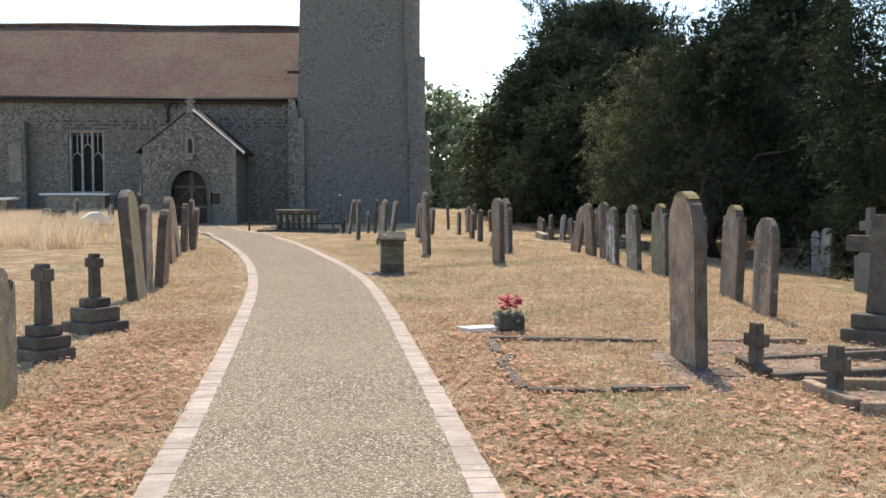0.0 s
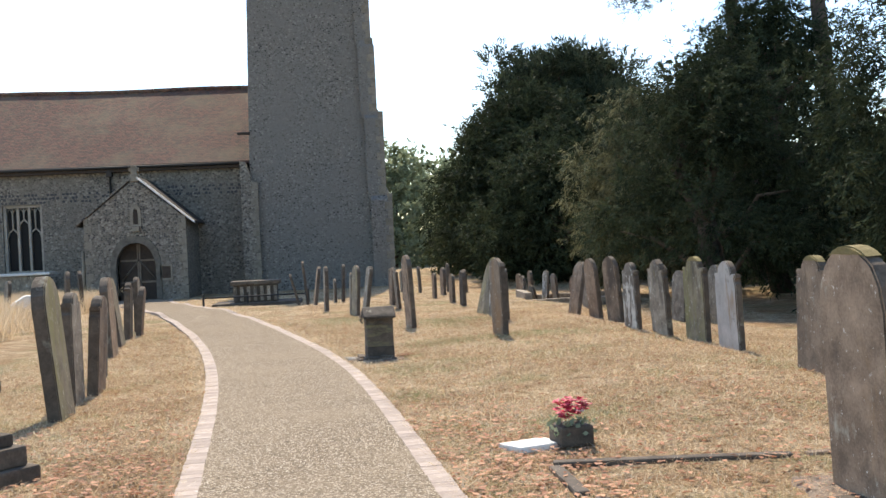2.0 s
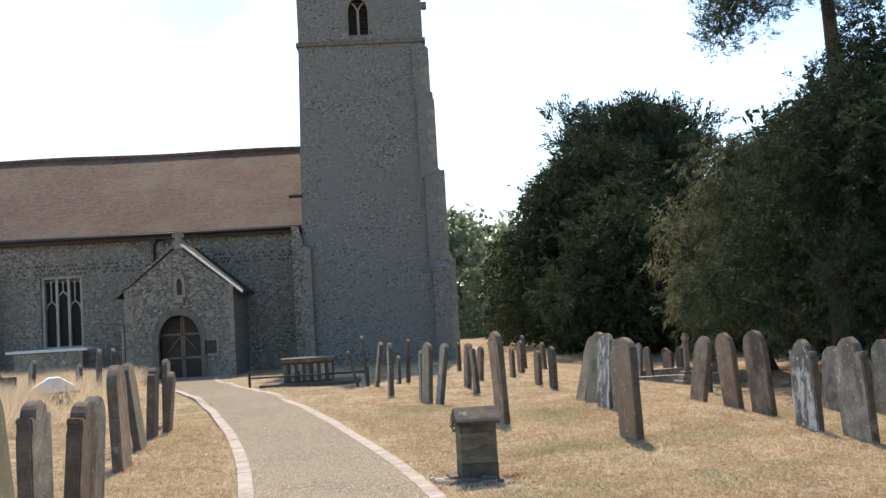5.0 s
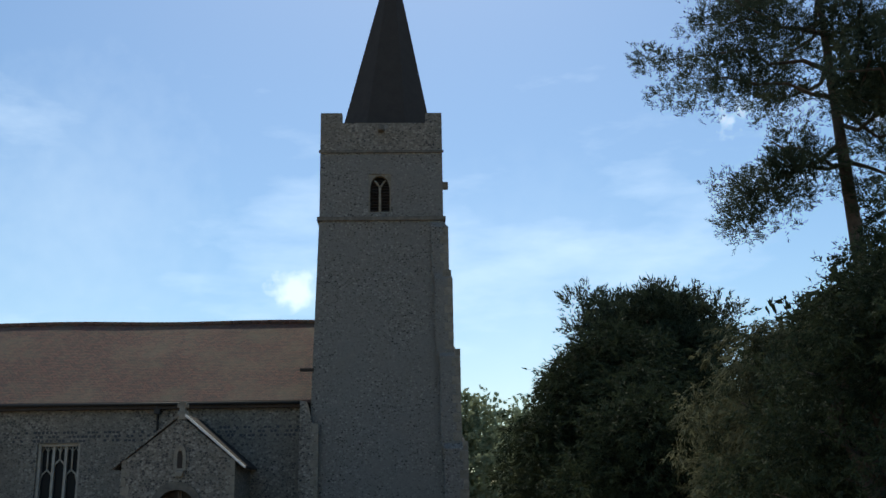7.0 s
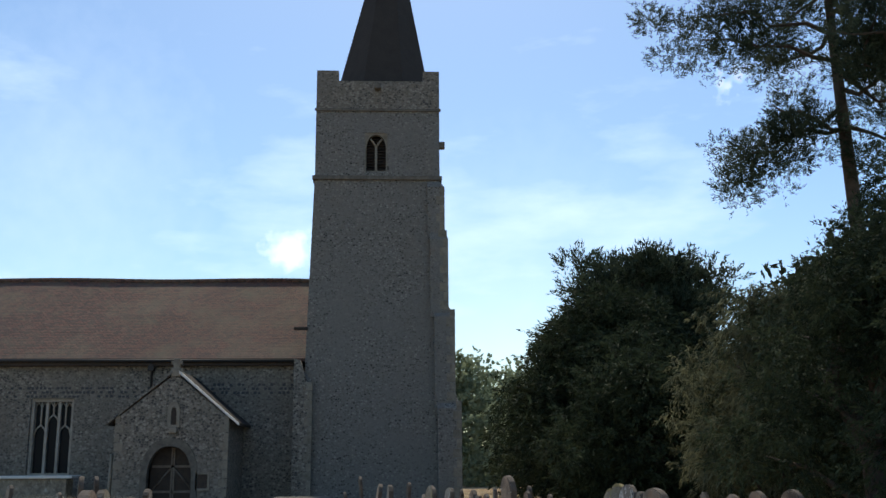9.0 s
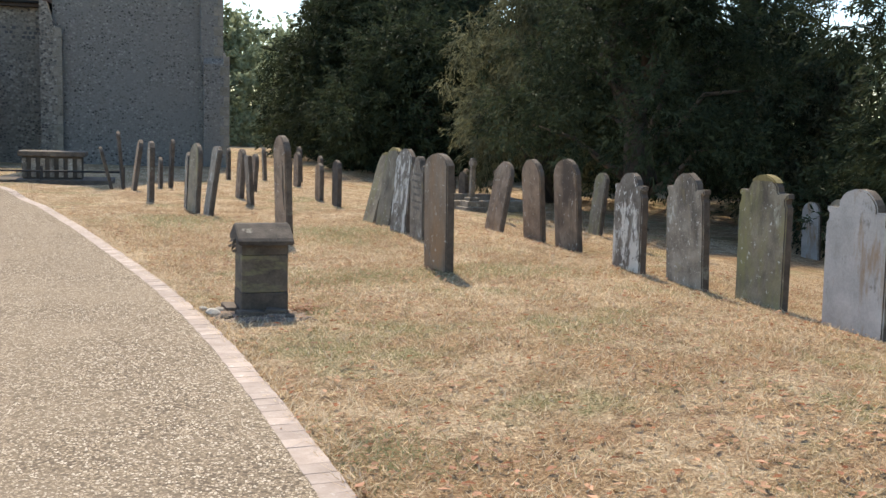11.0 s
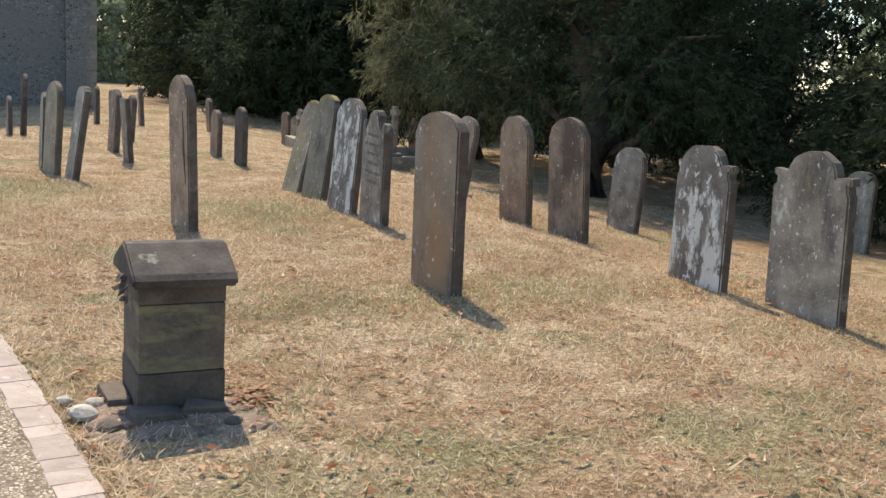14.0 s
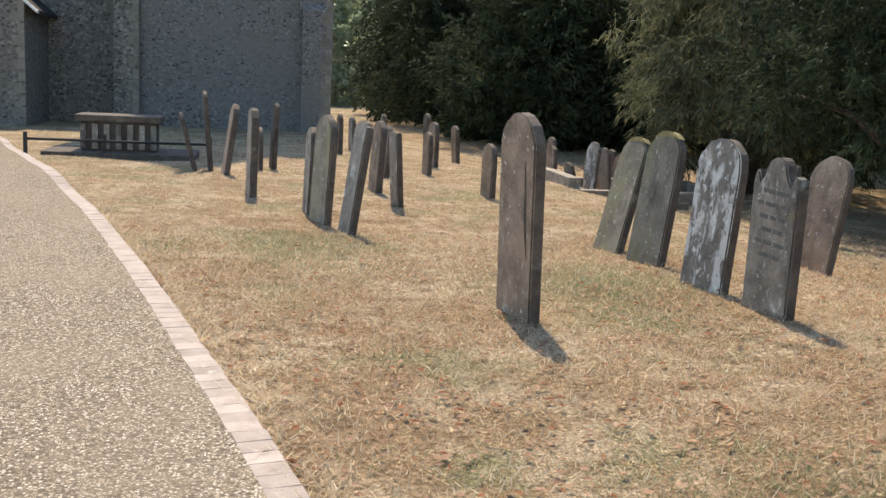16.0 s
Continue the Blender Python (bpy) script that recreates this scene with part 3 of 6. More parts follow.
bm = boxes((A0 - 0.1, B0 + 0.1, C0 - 0.1, C0, 12.72, 12.9), (A0 - 0.1, A0, C0, D0, 12.72, 12.9), (B0, B0 + 0.1, C0, D0, 12.72, 12.9), bevel=0.03)
part("string_course", bm, STRING, tower, "weathered stone string course")
# parapet: raised corners, lower middle
bm = bmesh.new()
for y0, y1 in ((C0, C0 + 0.45), (D0 - 0.45, D0)):
    prism(bm, [(A0, 15.6), (B0, 15.6), (B0, 17.47), (B0 - 0.68, 17.47), (B0 - 0.68, 17.02), (A0 + 0.9, 17.02), (A0 + 0.9, 17.47), (A0, 17.47)], y0, y1)
box(bm, A0, A0 + 0.45, C0 + 0.45, D0 - 0.45, 15.6, 17.0)
box(bm, B0 - 0.45, B0, C0 + 0.45, D0 - 0.45, 15.6, 17.0)
part("parapet", bm, FLINT, tower, "chequered flint parapet with raised corners")
part("parapet_string", boxes((A0 - 0.06, B0 + 0.06, C0 - 0.06, C0, 15.68, 15.8), bevel=0.02), STRING, tower)
bm = boxes((-1.93, -1.66, C0 - 0.3, C0, 16.6, 16.84), bevel=0.05)
part("gargoyle", bm, STRING, tower)
bm = boxes((B0, B0 + 0.25, C0 + 0.6, C0 + 0.85, 14.3, 14.6), bevel=0.04)
part("water_spout", bm, DRESSED, tower)
# spire
bm = bmesh.new()
cx, cy = -1.62, (C0 + D0) / 2
ring = [bm.verts.new((cx + 2.32 * math.cos(math.pi * (k + 0.5) / 4), cy + 2.32 * math.sin(math.pi * (k + 0.5) / 4), 16.5)) for k in range(8)]
cx += 0.3
apex = [bm.verts.new((cx + 0.04 * math.cos(math.pi * (k + 0.5) / 4), cy + 0.04 * math.sin(math.pi * (k + 0.5) / 4), 26.5)) for k in range(8)]
for k in range(8):
    bm.faces.new((ring[k], ring[(k + 1) % 8], apex[(k + 1) % 8], apex[k]))
bm.faces.new(apex)
spire = part("spire", bm, LEAD, church, "dark lead-covered octagonal spire")
bm = bmesh.new()
tube(bm, [(cx, cy, 26.3), (cx, cy, 27.2), (cx, cy, 28.6)], [0.05, 0.04, 0.02], 6)
bmesh.ops.create_uvsphere(bm, u_segments=10, v_segments=6, radius=0.14, matrix=Matrix.Translation((cx, cy, 26.7)))
part("finial", bm, IRON, spire)


def arch_pts(x0, x1, z0, zs, za, n=8):
    """A pointed opening: jambs to the spring zs, apex za."""
    cxx, w = (x0 + x1) / 2, (x1 - x0) / 2
    right = [(cxx + w * math.cos(t) ** 0.85, zs + (za - zs) * math.sin(t)) for t in np.linspace(0, math.pi / 2, n)]
    right[-1] = (cxx, za)
    left = [(2 * cxx - x, z) for x, z in right[-2::-1]]
    return [(x0, z0), (x1, z0)] + right + left


def ring_between(bm, outer, inner, y0, y1):
    """A frame between two outlines of equal count, with depth."""
    n = len(outer)
    rows = [[bm.verts.new((x, y, z)) for x, z in o] for o, y in ((outer, y0), (inner, y0), (inner, y1), (outer, y1))]
    fs = []
    for r in range(4):
        a, b = rows[r], rows[(r + 1) % 4]
        for k in range(n):
            fs.append(bm.faces.new((a[k], a[(k + 1) % n], b[(k + 1) % n], b[k])))
    bmesh.ops.recalc_face_normals(bm, faces=fs)
    return bm


# belfry window: two lights under a pointed head
wy = C0 + 0.06
belfry_window = part("belfry_window", ring_between(bmesh.new(), [(WX0, WZ0), (WX1, WZ0)] + [(WX1, z) for z in np.linspace(14.1, WZ1, 7)] + [((WX0 + WX1) / 2, WZ1)] + [(WX0, z) for z in np.linspace(WZ1, 14.1, 7)], arch_pts(WX0 + 0.07, WX1 - 0.07, WZ0 + 0.06, 14.1, 14.69), wy, wy + 0.22), DRESSED, tower, "two-light pointed belfry window")
xm = (WX0 + WX1) / 2
bm = boxes((xm - 0.05, xm + 0.05, wy + 0.03, wy + 0.18, WZ0 + 0.06, 14.2))
for s in (-1, 1):
    tube(bm, [(xm, wy + 0.1, 14.18), (xm + s * 0.13, wy + 0.1, 14.4), (xm + s * 0.24, wy + 0.1, 14.52)], [0.045, 0.045, 0.04], 5)
part("tracery", bm, DRESSED, belfry_window)
part("louvres", boxes(*[(WX0 + 0.05, WX1 - 0.05, wy + 0.2, wy + 0.32, z, z + 0.03) for z in np.arange(13.1, 14.55, 0.13)]), OAK, belfry_window)
# Dark panel behind the louvres, coloured to stand for the unlit chamber.
part("dark_interior", boxes((WX0, WX1, C0 + 0.55, C0 + 0.6, WZ0, WZ1)), OAK, belfry_window)

# stepped corner buttresses of the tower
for name, steps in (("buttress", [(0.62, 1.54, 0.62, ZB, 3.45, 4.1), (0.52, 1.32, 0.42, 3.45, 7.05, 7.5), (0.36, 1.08, 0.28, 7.05, 10.2, 10.9), (0.26, 0.95, 0.17, 10.2, 12.4, 12.7)]),):
    for x0, x1, pr, z0, z1, z2 in steps:
        bm = bmesh.new()
        y0 = Y_T - pr
        a = [bm.verts.new(v) for v in ((x0, y0, z0), (x1, y0, z0), (x1, Y_T + 0.8, z0), (x0, Y_T + 0.8, z0))]
        b = [bm.verts.new(v) for v in ((x0, y0, z1), (x1, y0, z1), (x1, Y_T + 0.8, z1), (x0, Y_T + 0.8, z1))]
        c = [bm.verts.new(v) for v in ((x0, Y_T, z2), (x1 - 0.22, Y_T, z2), (x1 - 0.22, Y_T + 0.8, z2), (x0, Y_T + 0.8, z2))]
        for p, q in ((a, b), (b, c)):
            for k in range(4):
                bm.faces.new((p[k], p[(k + 1) % 4], q[(k + 1) % 4], q[k]))
        bm.faces.new(c)
        part(name, bm, FLINT_TOWER, tower, "stage of the stepped corner buttress")
bm = bmesh.new()
for x0, x1, pr, z in ((0.58, 1.32, 0.5, 3.95), (0.4, 1.1, 0.34, 7.55), (0.3, 0.97, 0.22, 10.85)):
    box(bm, x0, x1, Y_T - pr + 0.12, Y_T - pr + 0.30, z - 0.3, z - 0.22, 0.02)
part("weathering", bm, DRESSED, tower)["kind"] = "stuff"
for k, z in enumerate(np.arange(-0.2, 12.2, 0.36)):
    st = np.interp(z, [0, 3.4, 3.5, 7.0, 7.1, 10.2, 10.3], [1.54, 1.54, 1.32, 1.32, 1.08, 1.08, 0.95])
    pr = np.interp(z, [0, 3.4, 3.5, 7.0, 7.1, 10.2, 10.3], [0.62, 0.62, 0.42, 0.42, 0.28, 0.28, 0.17])
    w = 0.34 if k % 2 else 0.2
    part("quoin", boxes((st - w, st + 0.006, Y_T - pr - 0.006, Y_T - pr + (0.2 if k % 2 else 0.34), z, z + 0.33), bevel=0.01), DRESSED, tower)
# offset ledge where the nave meets the tower
part("ledge", boxes((-5.0, -4.45, Y_T - 0.22, Y_T, 6.55, 6.66), bevel=0.02), LEAD, tower)
# sloped buttress at the nave's end
bm = bmesh.new()
prism(bm, [(-4.95, ZB), (-4.22, ZB), (-4.22, 3.7), (-4.4, 4.4), (-4.72, 5.35), (-4.95, 5.4)], Y_T - 0.35, Y_N + 0.2)
nave = part("nave", boxes((-24.0, -15.22, Y_N, Y_N + 0.8, ZB, 5.35), (-13.56, -4.6, Y_N, Y_N + 0.8, ZB, 5.35), (-15.22, -13.56, Y_N, Y_N + 0.8, ZB, 1.0), (-15.22, -13.56, Y_N, Y_N + 0.8, 3.95, 5.35)), FLINT, church, "flint and rubble nave wall")
part("far_wall", boxes((-24.0, -4.6, Y_N + 7.6, Y_N + 8.4, ZB, 5.35)), FLINT, nave)
part("end_buttress", bm, FLINT, nave, "sloping flint buttress")
for k, z in enumerate(np.arange(-0.25, 4.3, 0.34)):
    w = 0.3 if k % 2 else 0.18
    part("quoin", boxes((-4.22 - w, -4.214, Y_T - 0.357, Y_T - 0.2, z, z + 0.31), bevel=0.01), DRESSED, nave)
# west end gable of the nave and its far end
for x in (-4.9, -24.0):
    bm = bmesh.new()
    a = [bm.verts.new((x, y, z)) for y, z in ((Y_N, ZB), (Y_N + 8.4, ZB), (Y_N + 8.4, 5.35), (Y_N + 4.2, 9.2), (Y_N, 5.35))]
    b = [bm.verts.new((x + 0.5, v.co.y, v.co.z)) for v in a]
    bm.faces.new(a)
    bm.faces.new(b[::-1])
    for k in range(5):
        bm.faces.new((a[k], b[k], b[(k + 1) % 5], a[(k + 1) % 5]))
    bmesh.ops.recalc_face_normals(bm, faces=bm.faces[:])
    part("gable_wall", bm, FLINT, nave)
# roof: two slopes, a slightly wavy ridge
bm = bmesh.new()
xs = np.linspace(-24.6, -4.55, 24)
grid = []
for x in xs:
    grid.append([bm.verts.new((x, y, z)) for y, z in ((Y_N - 0.32, 5.36), (Y_N - 0.32, 5.48), (Y_N + 2.0, 7.5 + 0.05 * math.sin(x)), (Y_N + 4.2, 9.36 + 0.03 * math.sin(0.7 * x)), (Y_N + 8.7, 5.45), (Y_N + 8.7, 5.33), (Y_N + 4.2, 9.2))])
for a, b in zip(grid, grid[1:]):
    for k in range(7):
        bm.faces.new((a[k], b[k], b[(k + 1) % 7], a[(k + 1) % 7]))
bm.faces.new(grid[0])
bm.faces.new(grid[-1][::-1])
bmesh.ops.recalc_face_normals(bm, faces=bm.faces[:])
roof = part("roof", bm, TILES, church, "weathered red clay tile nave roof")
bm = bmesh.new()
for k in range(48):
    x = -24.5 + 0.41 * k
    tube(bm, [(x, Y_N + 4.2, 9.36 + 0.03 * math.sin(0.7 * x)), (x + 0.4, Y_N + 4.2, 9.37 + 0.03 * math.sin(0.7 * x + 0.28))], [0.13, 0.12], 6)
part("ridge_tiles", bm, TILES, roof)
bm = bmesh.new()
tube(bm, [(-24.5, Y_N - 0.38, 5.4), (-14, Y_N - 0.38, 5.39), (-5.0, Y_N - 0.38, 5.37)], [0.07, 0.07, 0.07], 6)
gutter = part("gutter", bm, IRON, roof)
part("soffit", boxes((-24.4, -5.0, Y_N - 0.3, Y_N, 5.2, 5.34)), OAK, roof)
bm = bmesh.new()
tube(bm, [(-10.6, Y_N - 0.36, 5.36), (-10.6, Y_N - 0.1, 5.0), (-10.6, Y_N - 0.1, -0.3)], [0.05, 0.05, 0.05], 6)
box(bm, -10.72, -10.48, Y_N - 0.3, Y_N - 0.02, 5.0, 5.25, 0.02)
part("downpipe", bm, IRON, gutter)
# flint and stone band below the eaves
bm = bmesh.new()
rnd = random.Random(4)
for x in np.arange(-16.2, -4.9, 0.16):
    if -9.4 < x < -8.4:
        continue
    for k, z in enumerate((3.98, 4.14, 4.3)):
        if rnd.random() < 0.7:
            zz = z + (0.12 if x > -8.4 else 0.0)
            box(bm, x + 0.08 * (k % 2), x + 0.08 * (k % 2) + 0.09 + 0.04 * rnd.random(), Y_N - 0.012, Y_N + 0.05, zz, zz + 0.075 + 0.03 * rnd.random())
band = part("flint_band", bm, plain("knapped_flint", (0.035, 0.036, 0.04), rough=0.45), nave, "band of dark knapped flints")
band["kind"] = "stuff"
# nave window of three lights
X0, X1, Z0, Z1 = -15.22, -13.56, 1.0, 3.95
wy = Y_N + 0.12
nave_window = part("nave_window", boxes((X0, X0 + 0.12, wy, wy + 0.3, Z0, Z1), (X1 - 0.12, X1, wy, wy + 0.3, Z0, Z1), (X0 + 0.12, X1 - 0.12, wy, wy + 0.3, Z1 - 0.12, Z1), (X0 + 0.12, X1 - 0.12, wy, wy + 0.3, Z0, Z0 + 0.1), bevel=0.015), TRACERY, nave, "square-headed three-light traceried window")
part("sill", boxes((X0 - 0.1, X1 + 0.1, Y_N - 0.1, Y_N + 0.3, Z0 - 0.14, Z0), bevel=0.02), DRESSED, nave_window)
bm = bmesh.new()
lw = (X1 - X0 - 0.24) / 3
for k in (1, 2):
    x = X0 + 0.12 + lw * k
    box(bm, x - 0.05, x + 0.05, wy + 0.05, wy + 0.2, Z0 + 0.1, Z1 - 0.12)
for k in range(3):
    xa, xb = X0 + 0.12 + lw * k, X0 + 0.12 + lw * (k + 1)
    xm, zt = (xa + xb) / 2, 2.92 if k == 1 else 2.52
    for s in (-1, 1):
        tube(bm, [(xm + s * lw / 2, wy + 0.12, zt), (xm + s * lw * 0.36, wy + 0.12, zt + 0.25), (xm, wy + 0.12, zt + 0.42)], [0.035, 0.035, 0.035], 5)
    tube(bm, [(xm, wy + 0.12, zt + 0.4), (xm, wy + 0.12, Z1 - 0.1)], [0.035, 0.035], 5)
    for s in (-1, 1):
        xq, zq = xm + s * lw / 4, Z1 - 0.34
        tube(bm, [(xq - lw / 4, wy + 0.12, zq), (xq, wy + 0.12, zq + 0.2), (xq + lw / 4, wy + 0.12, zq)], [0.026, 0.026, 0.026], 5)
part("tracery", bm, TRACERY, nave_window)
for k in range(3):
    xa, xb = X0 + 0.12 + lw * k, X0 + 0.12 + lw * (k + 1)
    part("pane", boxes((xa + 0.02, xb - 0.02, wy + 0.2, wy + 0.22, Z0 + 0.1, Z1 - 0.12)), GLASS, nave_window)
# second bay: stepped buttress and the edge of another window
bm = bmesh.new()
prism(bm, [(-17.75, ZB), (-16.95, ZB), (-16.95, 2.2), (-17.0, 4.3), (-17.7, 4.3), (-17.75, 2.2)], Y_N - 0.55, Y_N)
part("buttress", bm, FLINT, nave)
part("buttress_panel", boxes((-17.72, -17.12, Y_N - 0.62, Y_N - 0.55, 1.5, 3.3), bevel=0.02), DRESSED, nave)

# ---- porch ----
PX0, PX1, PA, PE, PZ = -10.95, -6.95, -8.9, 3.0, 4.62
door_o = arch_pts(-9.84, -8.12, -0.45, 1.05, 2.15)
bm = bmesh.new()
head = [(x, z) for x, z in door_o[2:]]
left_side = [(PX0, ZB), (-9.84, ZB)] + head[::-1][:len(head) // 2 + 1] + [(PA, PZ), (PX0, PE)]
right_side = [(PX1, ZB), (PX1, PE), (PA, PZ)] + head[::-1][len(head) // 2:] + [(-8.12, ZB)]
prism(bm, left_side, Y_P, Y_P + 0.45)
prism(bm, right_side, Y_P, Y_P + 0.45)
porch = part("porch", bm, FLINT, church, "gabled flint south porch")
part("side_wall", boxes((PX0, PX0 + 0.45, Y_P + 0.45, Y_N, ZB, PE)), FLINT, porch)
part("side_wall", boxes((PX1 - 0.45, PX1, Y_P + 0.45, Y_N, ZB, PE)), FLINT, porch)
bm = bmesh.new()
for s, xe in ((-1, PX0), (1, PX1)):
    prism(bm, [(PA, PZ + 0.02), (xe + s * 0.28, PE - 0.22), (xe + s * 0.28, PE - 0.12), (PA, PZ + 0.14)], Y_P + 0.12, Y_N)
part("porch_roof", bm, LEAD, porch, "dark lead-covered porch roof")
# Right coping takes a pale colour as if sunlit; left matches the flint wall.
for s, xe, mat in ((-1, PX0, FLINT), (1, PX1, DRESSED_PALE)):
    bm = bmesh.new()
    prism(bm, [(PA + s * 0.12, PZ + 0.0), (xe + s * 0.36, PE - 0.24), (xe + s * 0.36, PE - 0.16), (PA + s * 0.12, PZ + 0.1)], Y_P - 0.06, Y_P + 0.12)
    part("coping", bm, mat, porch, "worn stone gable coping, right one pale as if sunlit")
bm = boxes((PA - 0.17, PA + 0.17, Y_P - 0.04, Y_P + 0.3, PZ - 0.1, PZ + 0.2), (PA - 0.11, PA + 0.11, Y_P, Y_P + 0.2, PZ + 0.2, PZ + 0.55), (PA - 0.2, PA + 0.2, Y_P + 0.02, Y_P + 0.18, PZ + 0.32, PZ + 0.46), bevel=0.02)
part("gable_cross", bm, DRESSED, porch, "weathered stone gable cross")
bm = ring_between(bmesh.new(), arch_pts(-9.98, -7.98, -0.45, 1.05, 2.33), arch_pts(-9.76, -8.2, -0.45, 1.0, 2.05), Y_P - 0.05, Y_P + 0.25)
part("door_arch", bm, STRING, porch, "moulded stone door arch")
bm = ring_between(bmesh.new(), arch_pts(-9.12, -8.68, 2.72, 3.15, 3.62), arch_pts(-9.0, -8.8, 2.8, 3.12, 3.45), Y_P - 0.06, Y_P + 0.02)
niche = part("niche", bm, DRESSED, porch, "small pointed image niche over the door")
# No hollow here: a flat dark sheet paints the shade inside the niche.
part("niche_back", boxes((-8.99, -8.81, Y_P - 0.012, Y_P, 2.8, 3.4)), OAK, niche)
part("corbel", boxes((-9.05, -8.75, Y_P - 0.16, Y_P, 2.5, 2.72), bevel=0.04), DRESSED, niche)
for x, s in ((PX0, 1), (PX1, -1)):
    for k, z in enumerate(np.arange(-0.35, 2.9, 0.32)):
        if k in (1, 4, 6) and s > 0:
            continue
        w = 0.3 if k % 2 else 0.16
        part("quoin", boxes((*sorted((x - s * 0.008, x + s * w)), Y_P - 0.008, Y_P + 0.15, z, z + 0.28), bevel=0.01), DRESSED, porch)
notice = part("stone_frame", boxes((-8.05, -7.97, Y_P - 0.05, Y_P, 0.5, 1.14), (-7.62, -7.54, Y_P - 0.05, Y_P, 0.5, 1.14), (-7.97, -7.62, Y_P - 0.05, Y_P, 0.5, 0.58), (-7.97, -7.62, Y_P - 0.05, Y_P, 1.06, 1.14), bevel=0.01), DRESSED, porch, "worn stone frame of a holy water niche")
# Thin dark panel proud of the wall; its colour stands for the recess's shade.
part("recess", boxes((-7.97, -7.62, Y_P - 0.012, Y_P - 0.006, 0.58, 1.06)), OAK, notice)
bm = bmesh.new()
for i in range(9):
    for j in range(3):
        if (i + j) % 2:
            for xo in (-8.08,):
                box(bm, xo + 0.11 * i, xo + 0.11 * i + 0.1, Y_P - 0.01, Y_P + 0.02, -0.2 + 0.12 * j, -0.1 + 0.12 * j)
            if i < 8:
                box(bm, -10.85 + 0.11 * i, -10.75 + 0.11 * i, Y_P - 0.01, Y_P + 0.02, -0.2 + 0.12 * j, -0.1 + 0.12 * j)
part("flushwork", bm, DRESSED, porch, "chequered stone and flint flushwork")["kind"] = "stuff"
bm = bmesh.new()
tube(bm, [(-11.12, Y_P + 0.3, -0.4), (-11.1, Y_P + 0.3, 1.8)], [0.09, 0.06], 8)
part("corner_shaft", bm, DRESSED, porch)
part("porch_floor", boxes((PX0 + 0.45, PX1 - 0.45, Y_P + 0.1, Y_N, -0.5, -0.27)), DRESSED, porch)
door = part("gate", boxes((-9.75, -8.22, Y_P + 0.5, Y_P + 0.56, -0.3, 2.08)), OAK, porch, "dark boarded porch gates with diagonal braces")
for k, xc in enumerate((-9.32, -8.58)):
    s = 1 if k == 0 else -1
    bm = boxes((xc - 0.36, xc + 0.36, Y_P + 0.44, Y_P + 0.5, 1.3, 1.38), (xc - 0.36, xc + 0.36, Y_P + 0.44, Y_P + 0.5, 0.42, 0.5), (xc + s * 0.33 - 0.03, xc + s * 0.33 + 0.03, Y_P + 0.44, Y_P + 0.5, -0.28, 2.0))
    part("brace_frame", bm, OAK_PALE, door)
    bm = bmesh.new()
    tube(bm, [(xc - s * 0.33, Y_P + 0.46, 0.52), (xc + s * 0.33, Y_P + 0.46, 1.3)], [0.035, 0.035], 4)
    part("diagonal_brace", bm, OAK_PALE, door)

# ---- gravestones ----
def profile(style, w, h):
    """Outline of a headstone face: (across, up), from below the turf."""
    b, r = -0.3, w / 2
    if style == "round":
        pts = [(r * math.cos(t), h - r * 0.9 + r * 0.9 * math.sin(t)) for t in np.linspace(0, math.pi, 17)]
    elif style == "low":
        pts = [(r * math.cos(t), h - r * 0.55 + r * 0.55 * math.sin(t)) for t in np.linspace(0.0, math.pi, 15)]
    elif style == "gothic":
        pts = [(r * (1 - s ** 1.9), h - r * 1.05 + r * 1.05 * math.sin(s * math.pi / 2)) for s in np.linspace(0, 1, 9)]
        pts += [(-x, z) for x, z in pts[-2::-1]]
    elif style == "shoulder":
        q = r * 0.62
        arc = [(q * math.cos(t), h - q * 0.75 + q * 0.75 * math.sin(t)) for t in np.linspace(0.12, math.pi - 0.12, 13)]
        zs = h - q * 0.80
        pts = [(r, zs - 0.10), (r * 0.93, zs - 0.07), (r * 0.93, zs - 0.03), (r, zs - 0.02), (r, zs + 0.02), (q * 1.02, zs + 0.02)] + arc
        pts += [(-q * 1.02, zs + 0.02), (-r, zs + 0.02), (-r, zs - 0.02), (-r * 0.93, zs - 0.03), (-r * 0.93, zs - 0.07), (-r, zs - 0.10)]
    elif style == "scroll":
        zs = h - 0.16
        mid = [(r * 0.45 * math.cos(t), h - 0.09 + 0.09 * math.sin(t)) for t in np.linspace(0.3, math.pi - 0.3, 9)]
        pts = [(r, zs - 0.06), (r * 0.99, zs + 0.0), (r * 0.9, zs + 0.05), (r * 0.78, zs + 0.06), (r * 0.66, zs + 0.0), (r * 0.52, zs + 0.03)] + mid
        pts += [(-x, z) for x, z in [(r * 0.52, zs + 0.03), (r * 0.66, zs + 0.0), (r * 0.78, zs + 0.06), (r * 0.9, zs + 0.05), (r * 0.99, zs), (r, zs - 0.06)]]
    elif style == "ogee":
        s = np.linspace(0, 1, 12)
        pts = [(r * (1 - k), h - 0.28 + 0.28 * (3 * k * k - 2 * k ** 3)) for k in s]
        pts += [(-x, z) for x, z in pts[-2::-1]]
    else:
        pts = [(r, h), (-r, h)]
    return [(r, b), *pts, (-r, b)]


